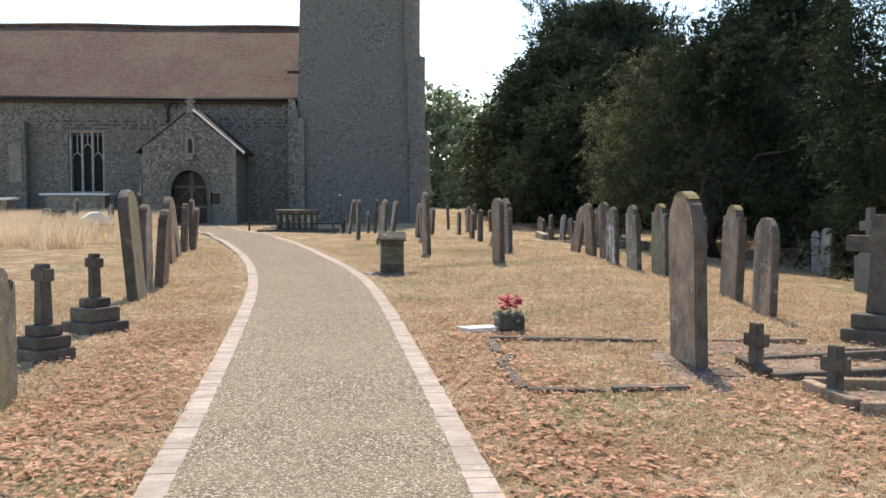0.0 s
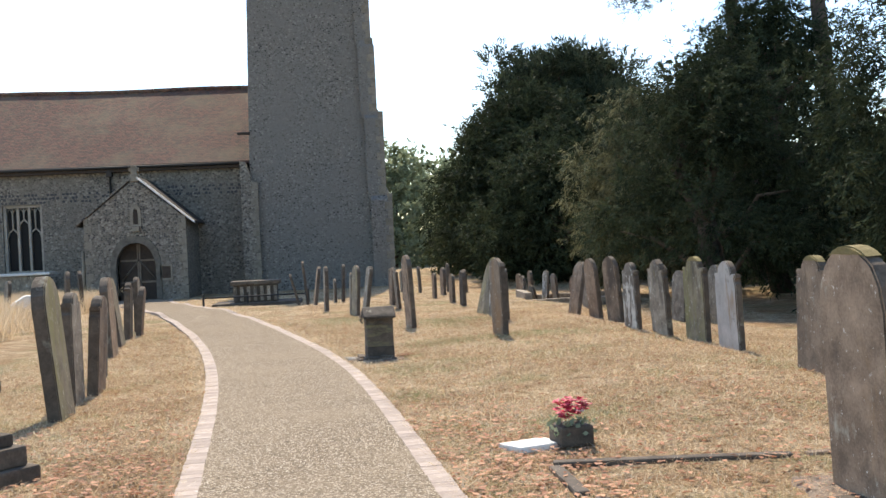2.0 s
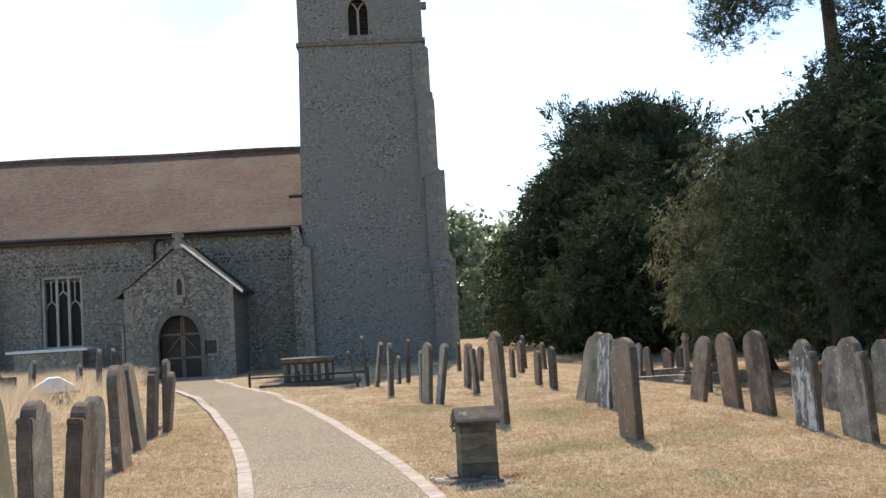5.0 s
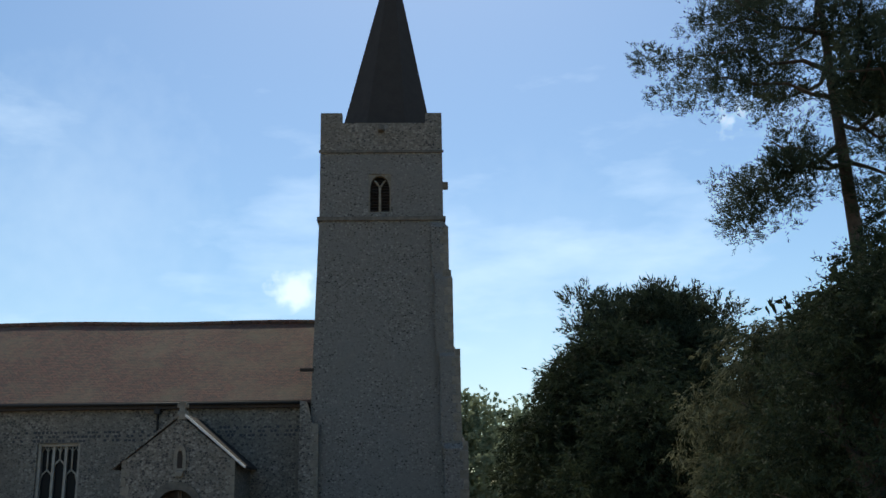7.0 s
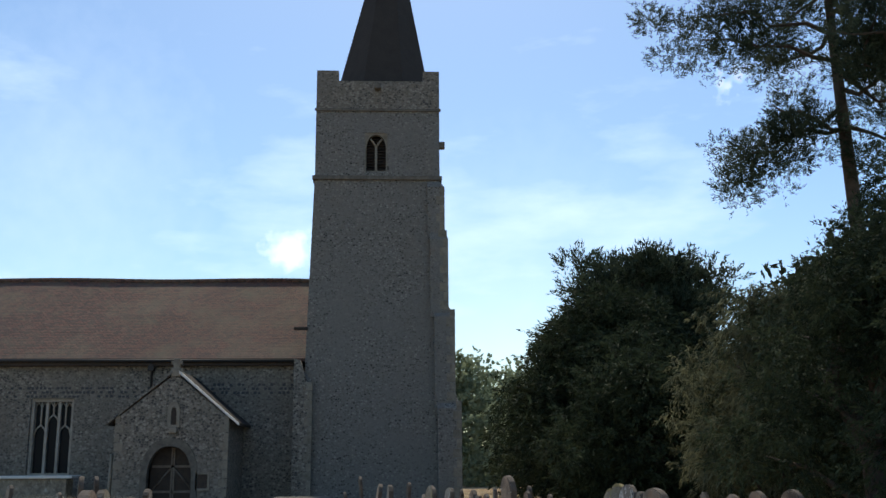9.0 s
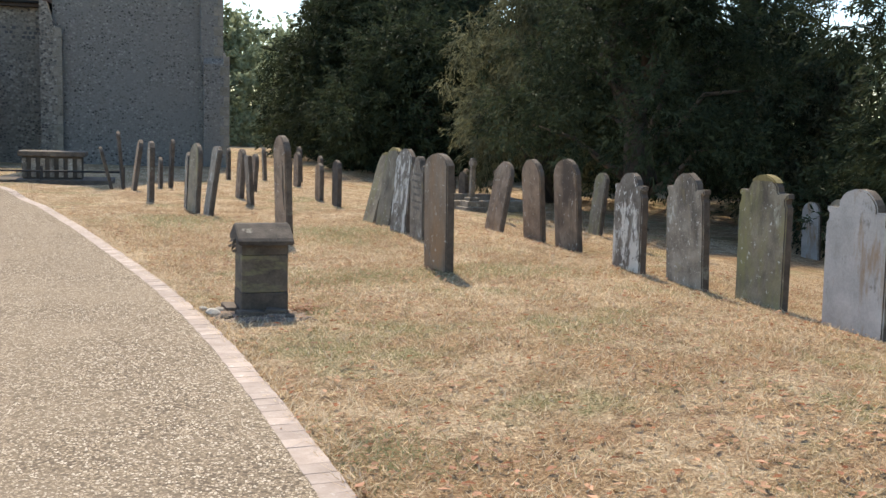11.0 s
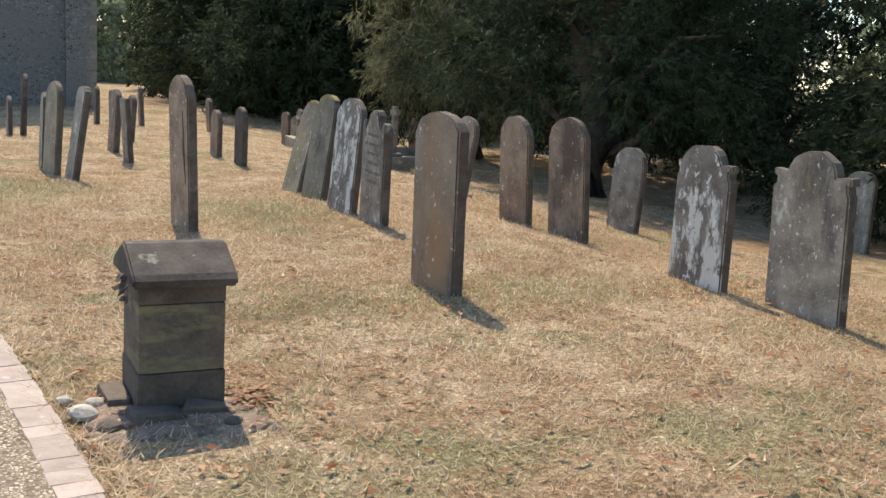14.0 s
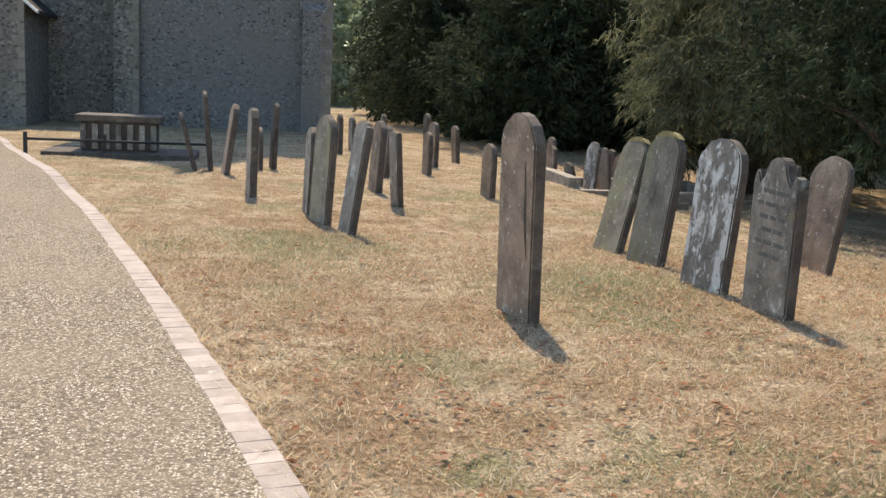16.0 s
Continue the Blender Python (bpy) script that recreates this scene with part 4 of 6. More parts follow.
def headstone(x, y, w, h, style, material, th=0.10, yaw=6.0, side=0.0, fore=0.0, label="", lines=0, moss=False, group="churchyard headstones"):
    """A standing slab whose face looks along x; side leans it along its width, fore across it (degrees)."""
    m = pose(x, y, float(ground_z(x, y)), 0, 0, yaw) @ pose(0, 0, 0, side, fore, 0)
    ob = thing("headstone", label or "weathered grey headstone with rounded top in dry grass", "gravestone", m, group)
    rnd = random.Random(int(x * 991 + y * 77))
    pts = [(a + rnd.uniform(-0.006, 0.006), b + (rnd.uniform(-0.006, 0.006) if b > 0.3 else 0)) for a, b in profile(style, w, h)]
    bm = extrude_profile(pts, th, bevel=0.012)
    slab = part("slab", bm, material, ob)
    slab.data.materials.append(EDGE)
    for p in slab.data.polygons:
        if abs(p.normal.x) < 0.3:
            p.material_index = 1
    if lines:
        bm = bmesh.new()
        for k in range(lines):
            z = h * 0.78 - k * 0.085
            ww = w * rnd.uniform(0.2, 0.34)
            a = -ww
            while a < ww:
                b = min(ww, a + rnd.uniform(0.05, 0.14))
                box(bm, -th / 2 - 0.003, -th / 2, a, b, z - 0.014, z + 0.014)
                a = b + 0.025
        part("inscription", bm, INSCRIBED, ob, "worn illegible lettering")["kind"] = "stuff"
    if moss:
        bm = extrude_profile([(a * 1.02, b + 0.008) for a, b in profile(style, w, h) if b > h - 0.085], th + 0.006, bevel=0.01)
        part("lichen_crust", bm, MOSS, ob, "yellow lichen crust")
    return ob


G, BR, OR, GR, LI, WH, DK = STONE_GREY, STONE_BROWN, STONE_ORANGE, STONE_GREEN, STONE_LICHEN, STONE_WHITE, STONE_DARK
# row along the rise: pale, algae-stained, grey, lichen-patched
headstone(4.23, 14.55, 0.73, 1.08, "shoulder", WH, 0.085, -2, 0, -1.5, "pale shouldered headstone streaked with rust and lichen")
headstone(4.28, 15.86, 0.64, 1.14, "shoulder", GR, 0.085, 5, 0, -1, "algae-green shouldered headstone in dry grass", moss=True)
headstone(4.08, 16.80, 0.66, 1.08, "shoulder", G, 0.085, 2, 0, -3, "grey shouldered headstone with pale lichen spots")
headstone(3.91, 17.72, 0.58, 1.01, "shoulder", LI, 0.085, 3, 0, -1, "headstone patched all over with white lichen")
headstone(4.38, 20.43, 0.56, 1.20, "round", BR, 0.085, 10, -1, -4, "brown round-topped headstone in dry grass")
headstone(4.23, 21.30, 0.52, 1.15, "round", BR, 0.085, 8, 3, -6, "brown round-topped headstone leaning slightly")
headstone(4.16, 22.90, 0.50, 1.10, "round", BR, 0.085, 10, -2, 11, "leaning brown round-topped headstone")
headstone(1.84, 17.76, 0.51, 1.15, "low", OR, 0.09, 11, 0, -1.2, "tall headstone stained rusty orange with flaking edges")
split_stone = headstone(0.64, 20.65, 0.50, 1.31, "round", BR, 0.085, 10, 2, -2.5, "tall narrow brown headstone with a split edge")
bm = bmesh.new()
tube(bm, [(-0.043, -0.13, 1.02), (-0.045, -0.145, 0.85), (-0.045, -0.15, 0.68), (-0.045, -0.17, 0.52), (-0.043, -0.19, 0.40)], [0.003, 0.008, 0.011, 0.008, 0.003], 6)
part("crack", bm, STONE_DARK, split_stone, "dark open crack in stone")
# leaning group
headstone(2.28, 23.32, 0.41, 1.10, "gothic", GR, 0.085, 12, -3, 16, "lichened headstone leaning over sideways", lines=0, moss=True)
headstone(2.33, 22.55, 0.49, 1.15, "round", GR, 0.085, 11, -2, 9, "leaning round-topped headstone with yellow lichen", moss=True)
headstone(2.27, 21.30, 0.51, 1.12, "round", LI, 0.085, 10, 1, 4, "round-topped headstone with a white lichen streak")
headstone(2.32, 20.45, 0.50, 1.03, "scroll", G, 0.085, 5, 2, -1, "grey headstone with scrolled top and worn lettering", lines=6)
# behind the row
headstone(4.85, 24.60, 0.31, 0.85, "flat", G, 0.076, 10, 0, 0, "small plain grey headstone in dry grass")
headstone(6.20, 23.60, 0.36, 1.04, "round", GR, 0.085, 7, 0, 6, "mossy headstone leaning gently in shade")
headstone(6.13, 22.11, 0.52, 1.01, "round", G, 0.085, 10, 0, 3, "weathered grey round-topped headstone")
headstone(6.66, 21.42, 0.50, 1.15, "round", G, 0.085, 9, 0, 0, "grey round-topped headstone behind the row")
headstone(9.71, 21.89, 0.45, 1.07, "low", G, 0.085, 4, 0, 0, "plain grey headstone in tree shade")
headstone(9.90, 22.83, 0.42, 0.97, "round", WH, 0.07, 7, 0, -3, "small pale round-topped headstone in tree shade")
headstone(11.67, 27.60, 0.45, 0.85, "round", G, 0.08, 6, 0, 0, "low grey headstone in tree shade")
# near the start
headstone(2.36, 7.87, 0.65, 1.37, "gothic", BR, 0.10, 2, 0, -2, "tall headstone with yellow lichen on its pointed top", moss=True)
headstone(4.26, 12.41, 0.64, 1.17, "shoulder", BR, 0.10, 0, 0, 1.5, "brown shouldered headstone with worn top", moss=True)
headstone(4.14, 10.95, 0.55, 1.08, "round", BR, 0.09, 0, 0, 0.8, "round-topped brown headstone with worn lettering", lines=5)
headstone(-2.60, 6.58, 0.57, 0.92, "scroll", GR, 0.09, 6, 0, 0, "dark mossy headstone beside the path")
# between pillar and tower
headstone(-0.14, 24.00, 0.36, 1.08, "low", G, 0.08, 11, 0, 8, "grey headstone leaning over sideways")
headstone(-0.34, 24.82, 0.54, 1.10, "round", GR, 0.08, 13, 0, 3, "mottled round-topped headstone in dry grass")
headstone(-0.42, 25.50, 0.44, 0.93, "round", G, 0.08, 4, 0, 2, "grey round-topped headstone in dry grass")
headstone(0.70, 26.30, 0.34, 0.87, "flat", G, 0.07, 8, 0, -4, "small broken grey headstone")
headstone(0.60, 27.60, 0.42, 0.92, "round", BR, 0.09, 8, 0, 3, "brown round-topped headstone in dry grass")
headstone(1.07, 30.20, 0.43, 0.82, "round", BR, 0.085, 8, 0, 4, "brown round-topped headstone in dry grass")
headstone(-1.03, 26.92, 0.40, 1.06, "round", G, 0.09, 7, 0, 1, "tall grey round-topped headstone")
headstone(-1.38, 29.25, 0.50, 1.02, "round", BR, 0.08, 6, 0, 8, "leaning brown headstone in dry grass")
headstone(-1.85, 30.10, 0.42, 0.90, "low", DK, 0.06, 6, 0, -14, "thin dark headstone leaning far over")
headstone(-1.62, 30.30, 0.40, 1.22, "low", DK, 0.06, 6, 0, -5, "tall thin dark headstone")
headstone(-0.65, 30.90, 0.43, 1.06, "low", DK, 0.068, 6, 0, 2, "dark narrow headstone in dry grass")
headstone(-0.87, 30.70, 0.43, 0.67, "round", G, 0.068, 6, 0, 0, "low grey headstone in dry grass")
headstone(2.10, 27.40, 0.40, 0.70, "round", BR, 0.08, 6, 0, 0, "small brown headstone in dry grass")
headstone(2.22, 26.10, 0.40, 0.82, "round", DK, 0.08, 6, 0, 0, "dark narrow headstone in dry grass")
headstone(1.99, 31.35, 0.38, 0.72, "low", BR, 0.076, 6, 0, 0, "small brown headstone in dry grass")
headstone(5.56, 33.00, 0.43, 0.94, "round", LI, 0.076, 10, 0, 4, "white-lichened headstone leaning by a kerb")
headstone(5.92, 33.10, 0.40, 0.88, "round", WH, 0.076, 10, 0, -5, "pale round-topped headstone by a kerb")
headstone(5.28, 33.20, 0.34, 0.48, "round", G, 0.076, 10, 0, -16, "low tilted grey headstone by a kerb")
rnd = random.Random(11)
for k in range(15):
    x, y = 2.4 + 0.42 * k + rnd.uniform(-0.25, 0.25), 35.0 + 1.4 * math.sin(k * 1.7) + rnd.uniform(-0.8, 2.2)
    headstone(x if k > 5 else 0.9 + 0.5 * k, y, rnd.uniform(0.36, 0.48), rnd.uniform(0.70, 1.0), rnd.choice(["round", "low", "shoulder"]), rnd.choice([G, BR, DK, BR]), 0.09, rnd.uniform(0, 14), 0, rnd.uniform(-4, 4), "small distant weathered headstone near the trees", group="distant headstones")
# beside the path to the left
headstone(-3.24, 12.55, 0.62, 1.36, "round", GR, 0.13, 4, 2, -4.5, "tall thick headstone tilted away from the path")
headstone(-3.40, 13.62, 0.50, 1.18, "shoulder", G, 0.11, 4, 0, 0, "grey shouldered headstone beside the path")
headstone(-3.38, 14.42, 0.52, 1.10, "shoulder", BR, 0.12, 4, 0, 4, "brown shouldered headstone tilted towards the path")
headstone(-3.62, 15.55, 0.52, 1.06, "round", G, 0.11, 4, 0, 3, "grey round-topped headstone in dry grass")
headstone(-4.12, 18.35, 0.60, 1.22, "round", BR, 0.12, 5, 0, -2, "tall round-topped headstone beside the path")
headstone(-4.45, 20.42, 0.53, 1.20, "round", GR, 0.10, 5, 0, -7, "mossy headstone leaning back")
headstone(-4.58, 21.60, 0.47, 1.05, "shoulder", DK, 0.11, 5, 0, 3, "narrow dark headstone with a pale top")
headstone(-4.55, 22.45, 0.43, 0.94, "round", BR, 0.10, 5, 0, 6, "narrow headstone leaning to the path")
headstone(-4.80, 23.50, 0.43, 1.10, "low", G, 0.09, 5, 0, 1, "narrow grey headstone in dry grass")
headstone(-8.95, 33.50, 0.69, 1.25, "round", DK, 0.119, 20, 0, 2, "dark round-topped headstone near the porch")
headstone(-8.65, 34.10, 0.52, 1.25, "round", DK, 0.102, 20, 0, -3, "dark leaning headstone near the porch")
headstone(-10.40, 32.50, 0.52, 1.05, "gothic", G, 0.093, 30, 0, 6, "pointed grey headstone leaning in long grass")
headstone(-9.70, 34.20, 0.47, 0.85, "round", G, 0.093, 30, 0, 2, "grey headstone in long dry grass")
headstone(-10.30, 30.80, 0.47, 0.72, "flat", DK, 0.170, 60, 0, 0, "square dark headstone in long dry grass")
headstone(-11.60, 33.50, 0.52, 0.75, "round", G, 0.102, 40, 0, 0, "grey headstone in long dry grass")


# crosses on stepped bases
def cross_shape(w, z0, h, arm_z, arm, th, flare=0.0):
    a, t = arm / 2, w / 2
    return [(t + flare, z0), (t, arm_z - t * 1.1), (a, arm_z - t), (a, arm_z + t), (t, arm_z + t), (t * 0.95, h), (-t * 0.95, h), (-t, arm_z + t), (-a, arm_z + t), (-a, arm_z - t), (-t, arm_z - t * 1.1), (-t - flare, z0)]


def stepped_cross(x, y, h, sizes, material, arm=0.24, w=0.1, yaw=6, label="", flare=0.02):
    ob = thing("cross_memorial", label, "gravestone", pose(x, y, float(ground_z(x, y)), 0, 0, yaw), "cross memorials")
    z = -0.12
    for s, hh in sizes:
        part("plinth", boxes((-s / 2, s / 2, -s / 2, s / 2, z, z + hh), bevel=0.02), material, ob)
        z += hh
    part("cross", extrude_profile(cross_shape(w, z, h, h - arm * 0.45, arm, w, flare), w, bevel=0.012), material, ob)
    return ob


stepped_cross(-2.90, 8.28, 0.77, [(0.36, 0.20), (0.31, 0.10), (0.22, 0.09)], STONE_DARK, 0.20, 0.10, 52, "dark stone cross on a stepped plinth", 0.02)
stepped_cross(-2.95, 9.84, 0.76, [(0.46, 0.22), (0.34, 0.14), (0.22, 0.09)], STONE_DARK, 0.20, 0.09, 52, "dark brown stone cross on a stepped plinth", 0.01)
stepped_cross(4.60, 9.22, 1.20, [(0.54, 0.24), (0.40, 0.14)], STONE_DARK, 0.62, 0.15, 45, "large brown stone cross on a stepped plinth", 0.03)
stepped_cross(6.33, 31.0, 1.26, [(0.55, 0.22), (0.40, 0.14), (0.28, 0.08)], STONE_GREY, 0.26, 0.11, 10, "grey stone cross on a stepped plinth")
# cross with a shouldered slab
SLATE = stone_like("green_grey_stone", (0.125, 0.118, 0.09), (0.215, 0.205, 0.16), stain=[((0.08, 0.075, 0.058), 0.57, 3.0, 0.3, 0.14), ((0.30, 0.29, 0.23), 0.63, 9.0, 0.6, 0.06)], scale=3, fine=60, vary=0.05, bump=0.4)
ob = thing("cross_headstone", "grey cross headstone with sweeping shoulders in tree shade", "gravestone", pose(7.65, 15.6, float(ground_z(7.65, 15.6)), 0, 0, 10) @ pose(0, 0, 0, -6, 2, 0) @ Matrix.Diagonal((1.1, 1.2, 1.28, 1)))
arc = [(0.06 + 0.24 * (1 - math.sin(t)), 0.48 + 0.24 * (1 - math.cos(t))) for t in np.linspace(0.0, math.pi / 2, 7)]
half = [(0.31, -0.3), (0.31, 0.46)] + arc + [(0.06, 0.80), (0.19, 0.80), (0.19, 0.92), (0.06, 0.92), (0.055, 1.08)]
low, high = half[:2] + arc, half[1 + len(arc):]
part("slab", extrude_profile(low + [(-a, b) for a, b in low[::-1]], 0.09, bevel=0.01), SLATE, ob)
part("cross", extrude_profile(high + [(-a, b) for a, b in high[::-1]], 0.088, bevel=0.01), SLATE, ob)

# kerbed graves with small crosses by the path
def kerb_piece(x0, y0, x1, y1, w=0.10, h=0.10):
    d = Vector((x1 - x0, y1 - y0, 0))
    m = pose((x0 + x1) / 2, (y0 + y1) / 2, float(ground_z((x0 + x1) / 2, (y0 + y1) / 2)) + h / 2 - 0.03, 0, 0, math.degrees(math.atan2(d.y, d.x)))
    bm = bmesh.new()
    box(bm, -d.length / 2, d.length / 2, -w / 2, w / 2, -h / 2 - 0.03, h / 2, 0.015)
    bmesh.ops.transform(bm, matrix=m, verts=bm.verts)
    return bm


def kerb_set(label, lines, material, w=0.1, h=0.1):
    ob = thing("grave_kerb", label, "grave kerb", pose(0, 0, 0), "grave kerbs")
    for a in lines:
        part("kerb", kerb_piece(*a, w, h), material, ob)
    return ob


kerb_set("broken grey stone kerb round a sunken grave", [(0.86, 9.1, 0.88, 8.4), (0.97, 8.28, 0.84, 7.98), (0.86, 7.92, 0.90, 6.95), (0.92, 6.87, 1.45, 6.81), (1.5, 6.8, 2.05, 6.82), (0.86, 9.16, 2.4, 8.95)], STONE_DARK, 0.09, 0.05)
kerb_set("brown stone kerb of a narrow grave", [(2.77, 7.86, 2.80, 7.3), (2.79, 7.92, 4.5, 8.32), (2.81, 7.24, 4.2, 7.5)], STONE_DARK, 0.08, 0.08)
kerb_set("brown stone kerb of a narrow grave", [(2.95, 6.96, 3.0, 6.28), (2.96, 7.02, 4.1, 6.82), (3.0, 6.22, 4.0, 6.18)], STONE_BROWN, 0.09, 0.10)
kerb_set("brown stone kerb at the foot of a cross", [(2.5, 8.95, 3.8, 9.0), (3.6, 8.6, 4.3, 8.66)], STONE_BROWN, 0.07, 0.05)
kerb_set("grey stone kerb of a grave beyond the row", [(4.8, 31.6, 8.0, 31.6), (4.8, 31.7, 4.9, 33.9), (4.9, 33.9, 8.1, 33.9), (8.0, 31.7, 8.1, 33.9)], STONE_GREY, 0.22, 0.24)
for x, y, s in ((2.80, 7.57, 0.36), (3.02, 6.66, 0.36)):
    ob = thing("small_cross", "small dark stone foot cross at a grave kerb", "gravestone", pose(x, y, float(ground_z(x, y)), 0, 0, 30), "small foot crosses")
    part("cross", extrude_profile(cross_shape(0.095, -0.1, s, s - 0.13, 0.20, 0.1), 0.085, bevel=0.012), STONE_DARK, ob)
bm = boxes((-0.21, 0.21, -0.40, 0.32, -0.1, 0.008), bevel=0.012)
ob = part("footing_slab", bm, STONE_DARK)
ob.matrix_basis = pose(2.36, 7.62, float(ground_z(2.36, 7.62)), 0, 0, 6)
tagged(ob, "grey stone footing slab round a tall headstone", "slab")
ob = part("marble_plaque", boxes((-0.19, 0.19, -0.17, 0.17, -0.02, 0.028), bevel=0.01), DRESSED_PALE)
ob.matrix_basis = pose(0.84, 9.82, float(ground_z(0.84, 9.82)), -4, 0, 20)
tagged(ob, "small pale marble memorial plaque flat on the turf", "plaque")

# bare soil inside the kerbs, with ragged outlines
def grave_bed(x0, x1, y0, y1, seed):
    r = random.Random(seed)
    bm = bmesh.new()
    nx, ny = 9, 7
    grid = [[None] * (ny + 1) for _ in range(nx + 1)]
    for i in range(nx + 1):
        for j in range(ny + 1):
            edge = i in (0, nx) or j in (0, ny)
            x = x0 + (x1 - x0) * i / nx + r.uniform(-0.05, 0.05)
            y = y0 + (y1 - y0) * j / ny + r.uniform(-0.05, 0.05)
            grid[i][j] = bm.verts.new((x, y, float(ground_z(x, y)) + (-0.02 if edge else r.uniform(0.002, 0.009))))
    for i in range(nx):
        for j in range(ny):
            bm.faces.new((grid[i][j], grid[i + 1][j], grid[i + 1][j + 1], grid[i][j + 1]))
    ob = part("grave_bed", bm, SOIL)
    return tagged(ob, "dry soil and leaf litter on a grave", "grave", kind="stuff")


for k, bed_at in enumerate(((2.8, 4.5, 7.3, 8.1), (2.95, 4.2, 6.2, 6.95), (2.05, 2.75, 7.0, 8.5), (2.6, 4.3, 8.1, 8.9))):
    grave_bed(*bed_at, k)
grave_bed(-0.5, 0.3, 15.6, 16.15, 9)

# flower bowl
RED = plain("pink_red_petals", (0.62, 0.06, 0.11), rough=0.6, vary=0.4, scale=40)
PINK = plain("pale_petals", (0.85, 0.55, 0.55), rough=0.6, vary=0.2, scale=40)
ob = thing("flower_pot", "stone pot of red and pink artificial flowers with ivy", "flowers", pose(1.12, 9.76, float(ground_z(1.12, 9.76)), 0, 0, 10) @ Matrix.Scale(0.98, 4))
bm = boxes((-0.13, 0.13, -0.13, 0.13, 0.0, 0.15), bevel=0.025)
part("pot", bm, STONE_DARK, ob)
rnd = random.Random(2)
for name, mat, n, cz, spread in (("red_blooms", RED, 60, 0.26, 0.11), ("pink_blooms", PINK, 7, 0.26, 0.10)):
    bm = bmesh.new()
    for _ in range(n):
        c = Vector((rnd.uniform(-spread, spread), rnd.uniform(-spread, spread), cz + rnd.uniform(-0.06, 0.07)))
        for p in range(6):
            a = 2 * math.pi * p / 6 + rnd.random()
            d = Vector((math.cos(a), math.sin(a), rnd.uniform(0.1, 0.8))).normalized() * 0.035
            s = Vector((-math.sin(a), math.cos(a), 0)) * 0.018
            vs = [bm.verts.new(v) for v in (c, c + d * 0.6 + s, c + d, c + d * 0.6 - s)]
            bm.faces.new(vs)
    part(name, bm, mat, ob)["kind"] = "stuff"
bm = bmesh.new()
for _ in range(90):
    a, r = rnd.uniform(0, 6.28), rnd.uniform(0.06, 0.17)
    c = Vector((r * math.cos(a), r * math.sin(a), rnd.uniform(0.08, 0.2)))
    d = Vector((rnd.uniform(-1, 1), rnd.uniform(-1, 1), rnd.uniform(-0.6, 0.6))).normalized() * 0.05
    s = d.orthogonal().normalized() * 0.022
    bm.faces.new([bm.verts.new(v) for v in (c, c + d * 0.5 + s, c + d, c + d * 0.5 - s)])
part("ivy_leaves", bm, BROAD, ob)

# gabled pillar beside the path
LID = stone_like("blackened_lid", (0.035, 0.028, 0.022), (0.12, 0.096, 0.074), stain=[((0.30, 0.27, 0.21), 0.63, 9.0, 1.0, 0.05)], scale=8, fine=70, bump=0.7)
pillar = thing("pillar_monument", "weathered brown stone box monument with a gabled lid", "monument", pose(-0.07, 16.12, float(ground_z(-0.07, 16.12)), 0, 0, 4) @ Matrix.Diagonal((0.98, 1, 0.885, 1)))
PILLAR = stone_like("sooty_sandstone", (0.055, 0.042, 0.032), (0.15, 0.115, 0.085), stain=[(0.04, 0.032, 0.026), (0.14, 0.12, 0.08)], scale=5, fine=60, stain_at=0.56, stain_scale=3.0, vary=0.15, bump=0.6)
MOSSY = stone_like("moss_banded_sandstone", (0.06, 0.047, 0.035), (0.16, 0.125, 0.09), stain=[(0.045, 0.036, 0.028), ((0.19, 0.17, 0.085), 0.50, 2.6, 3.2, 0.12)], scale=5, fine=60, stain_at=0.56, stain_scale=3.0, vary=0.12, bump=0.6)
for z0, z1, inset, mat in ((0.0, 0.175, 0.0, PILLAR), (0.178, 0.505, 0.004, MOSSY), (0.508, 0.615, 0.002, PILLAR)):
    part("stone_course", boxes((-0.185 + inset, 0.185 - inset, -0.19 + inset, 0.19 - inset, z0, z1), bevel=0.008), mat, pillar)
bm = extrude_profile([(-0.245, 0.60), (0.245, 0.60), (0.25, 0.635), (0.225, 0.66), (0.03, 0.765), (-0.03, 0.765), (-0.225, 0.66), (-0.25, 0.635)], 0.435, bevel=0.01)
for v in bm.verts:
    v.co += Vector((0.008, 0.006, 0.006)) * noise.noise(v.co * 9)
part("lid", bm, LID, pillar, "dark gabled lid with chipped edge")
for k, (fx, fy, sx, sy, turn) in enumerate(((-0.10, -0.27, 0.11, 0.075, 12), (0.10, -0.25, 0.09, 0.05, -8), (-0.24, 0.02, 0.05, 0.12, 5))):
    bm = boxes((-sx, sx, -sy, sy, -0.05, 0.035), bevel=0.014)
    for v in bm.verts:
        v.co += Vector((0.02, 0.02, 0.01)) * noise.noise(v.co * 11 + Vector((3 * k, 0, 0)))
    ob = part("broken_slab", bm, PILLAR)
    ob.matrix_basis = pose(-0.07 + fx, 16.12 + fy, float(ground_z(-0.07 + fx, 16.12 + fy)), 3 * k - 4, 2, turn)
    tagged(ob, "broken brown stone slab at the monument's foot", "stone", "rubble by the monument")
bm = bmesh.new()
for _ in range(26):
    c = Vector((-0.235 + rnd.uniform(-0.02, 0.01), rnd.uniform(-0.235, -0.15), 0.645 + rnd.uniform(-0.09, 0.02)))
    d = Vector((rnd.uniform(-1, 0.2), rnd.uniform(-1, 0.6), rnd.uniform(-1, 0.3))).normalized() * 0.035
    s = d.orthogonal().normalized() * 0.016
    bm.faces.new([bm.verts.new(v) for v in (c, c + d * 0.5 + s, c + d, c + d * 0.5 - s)])
part("dead_ivy", bm, STONE_DARK, pillar, "scrap of dead ivy")
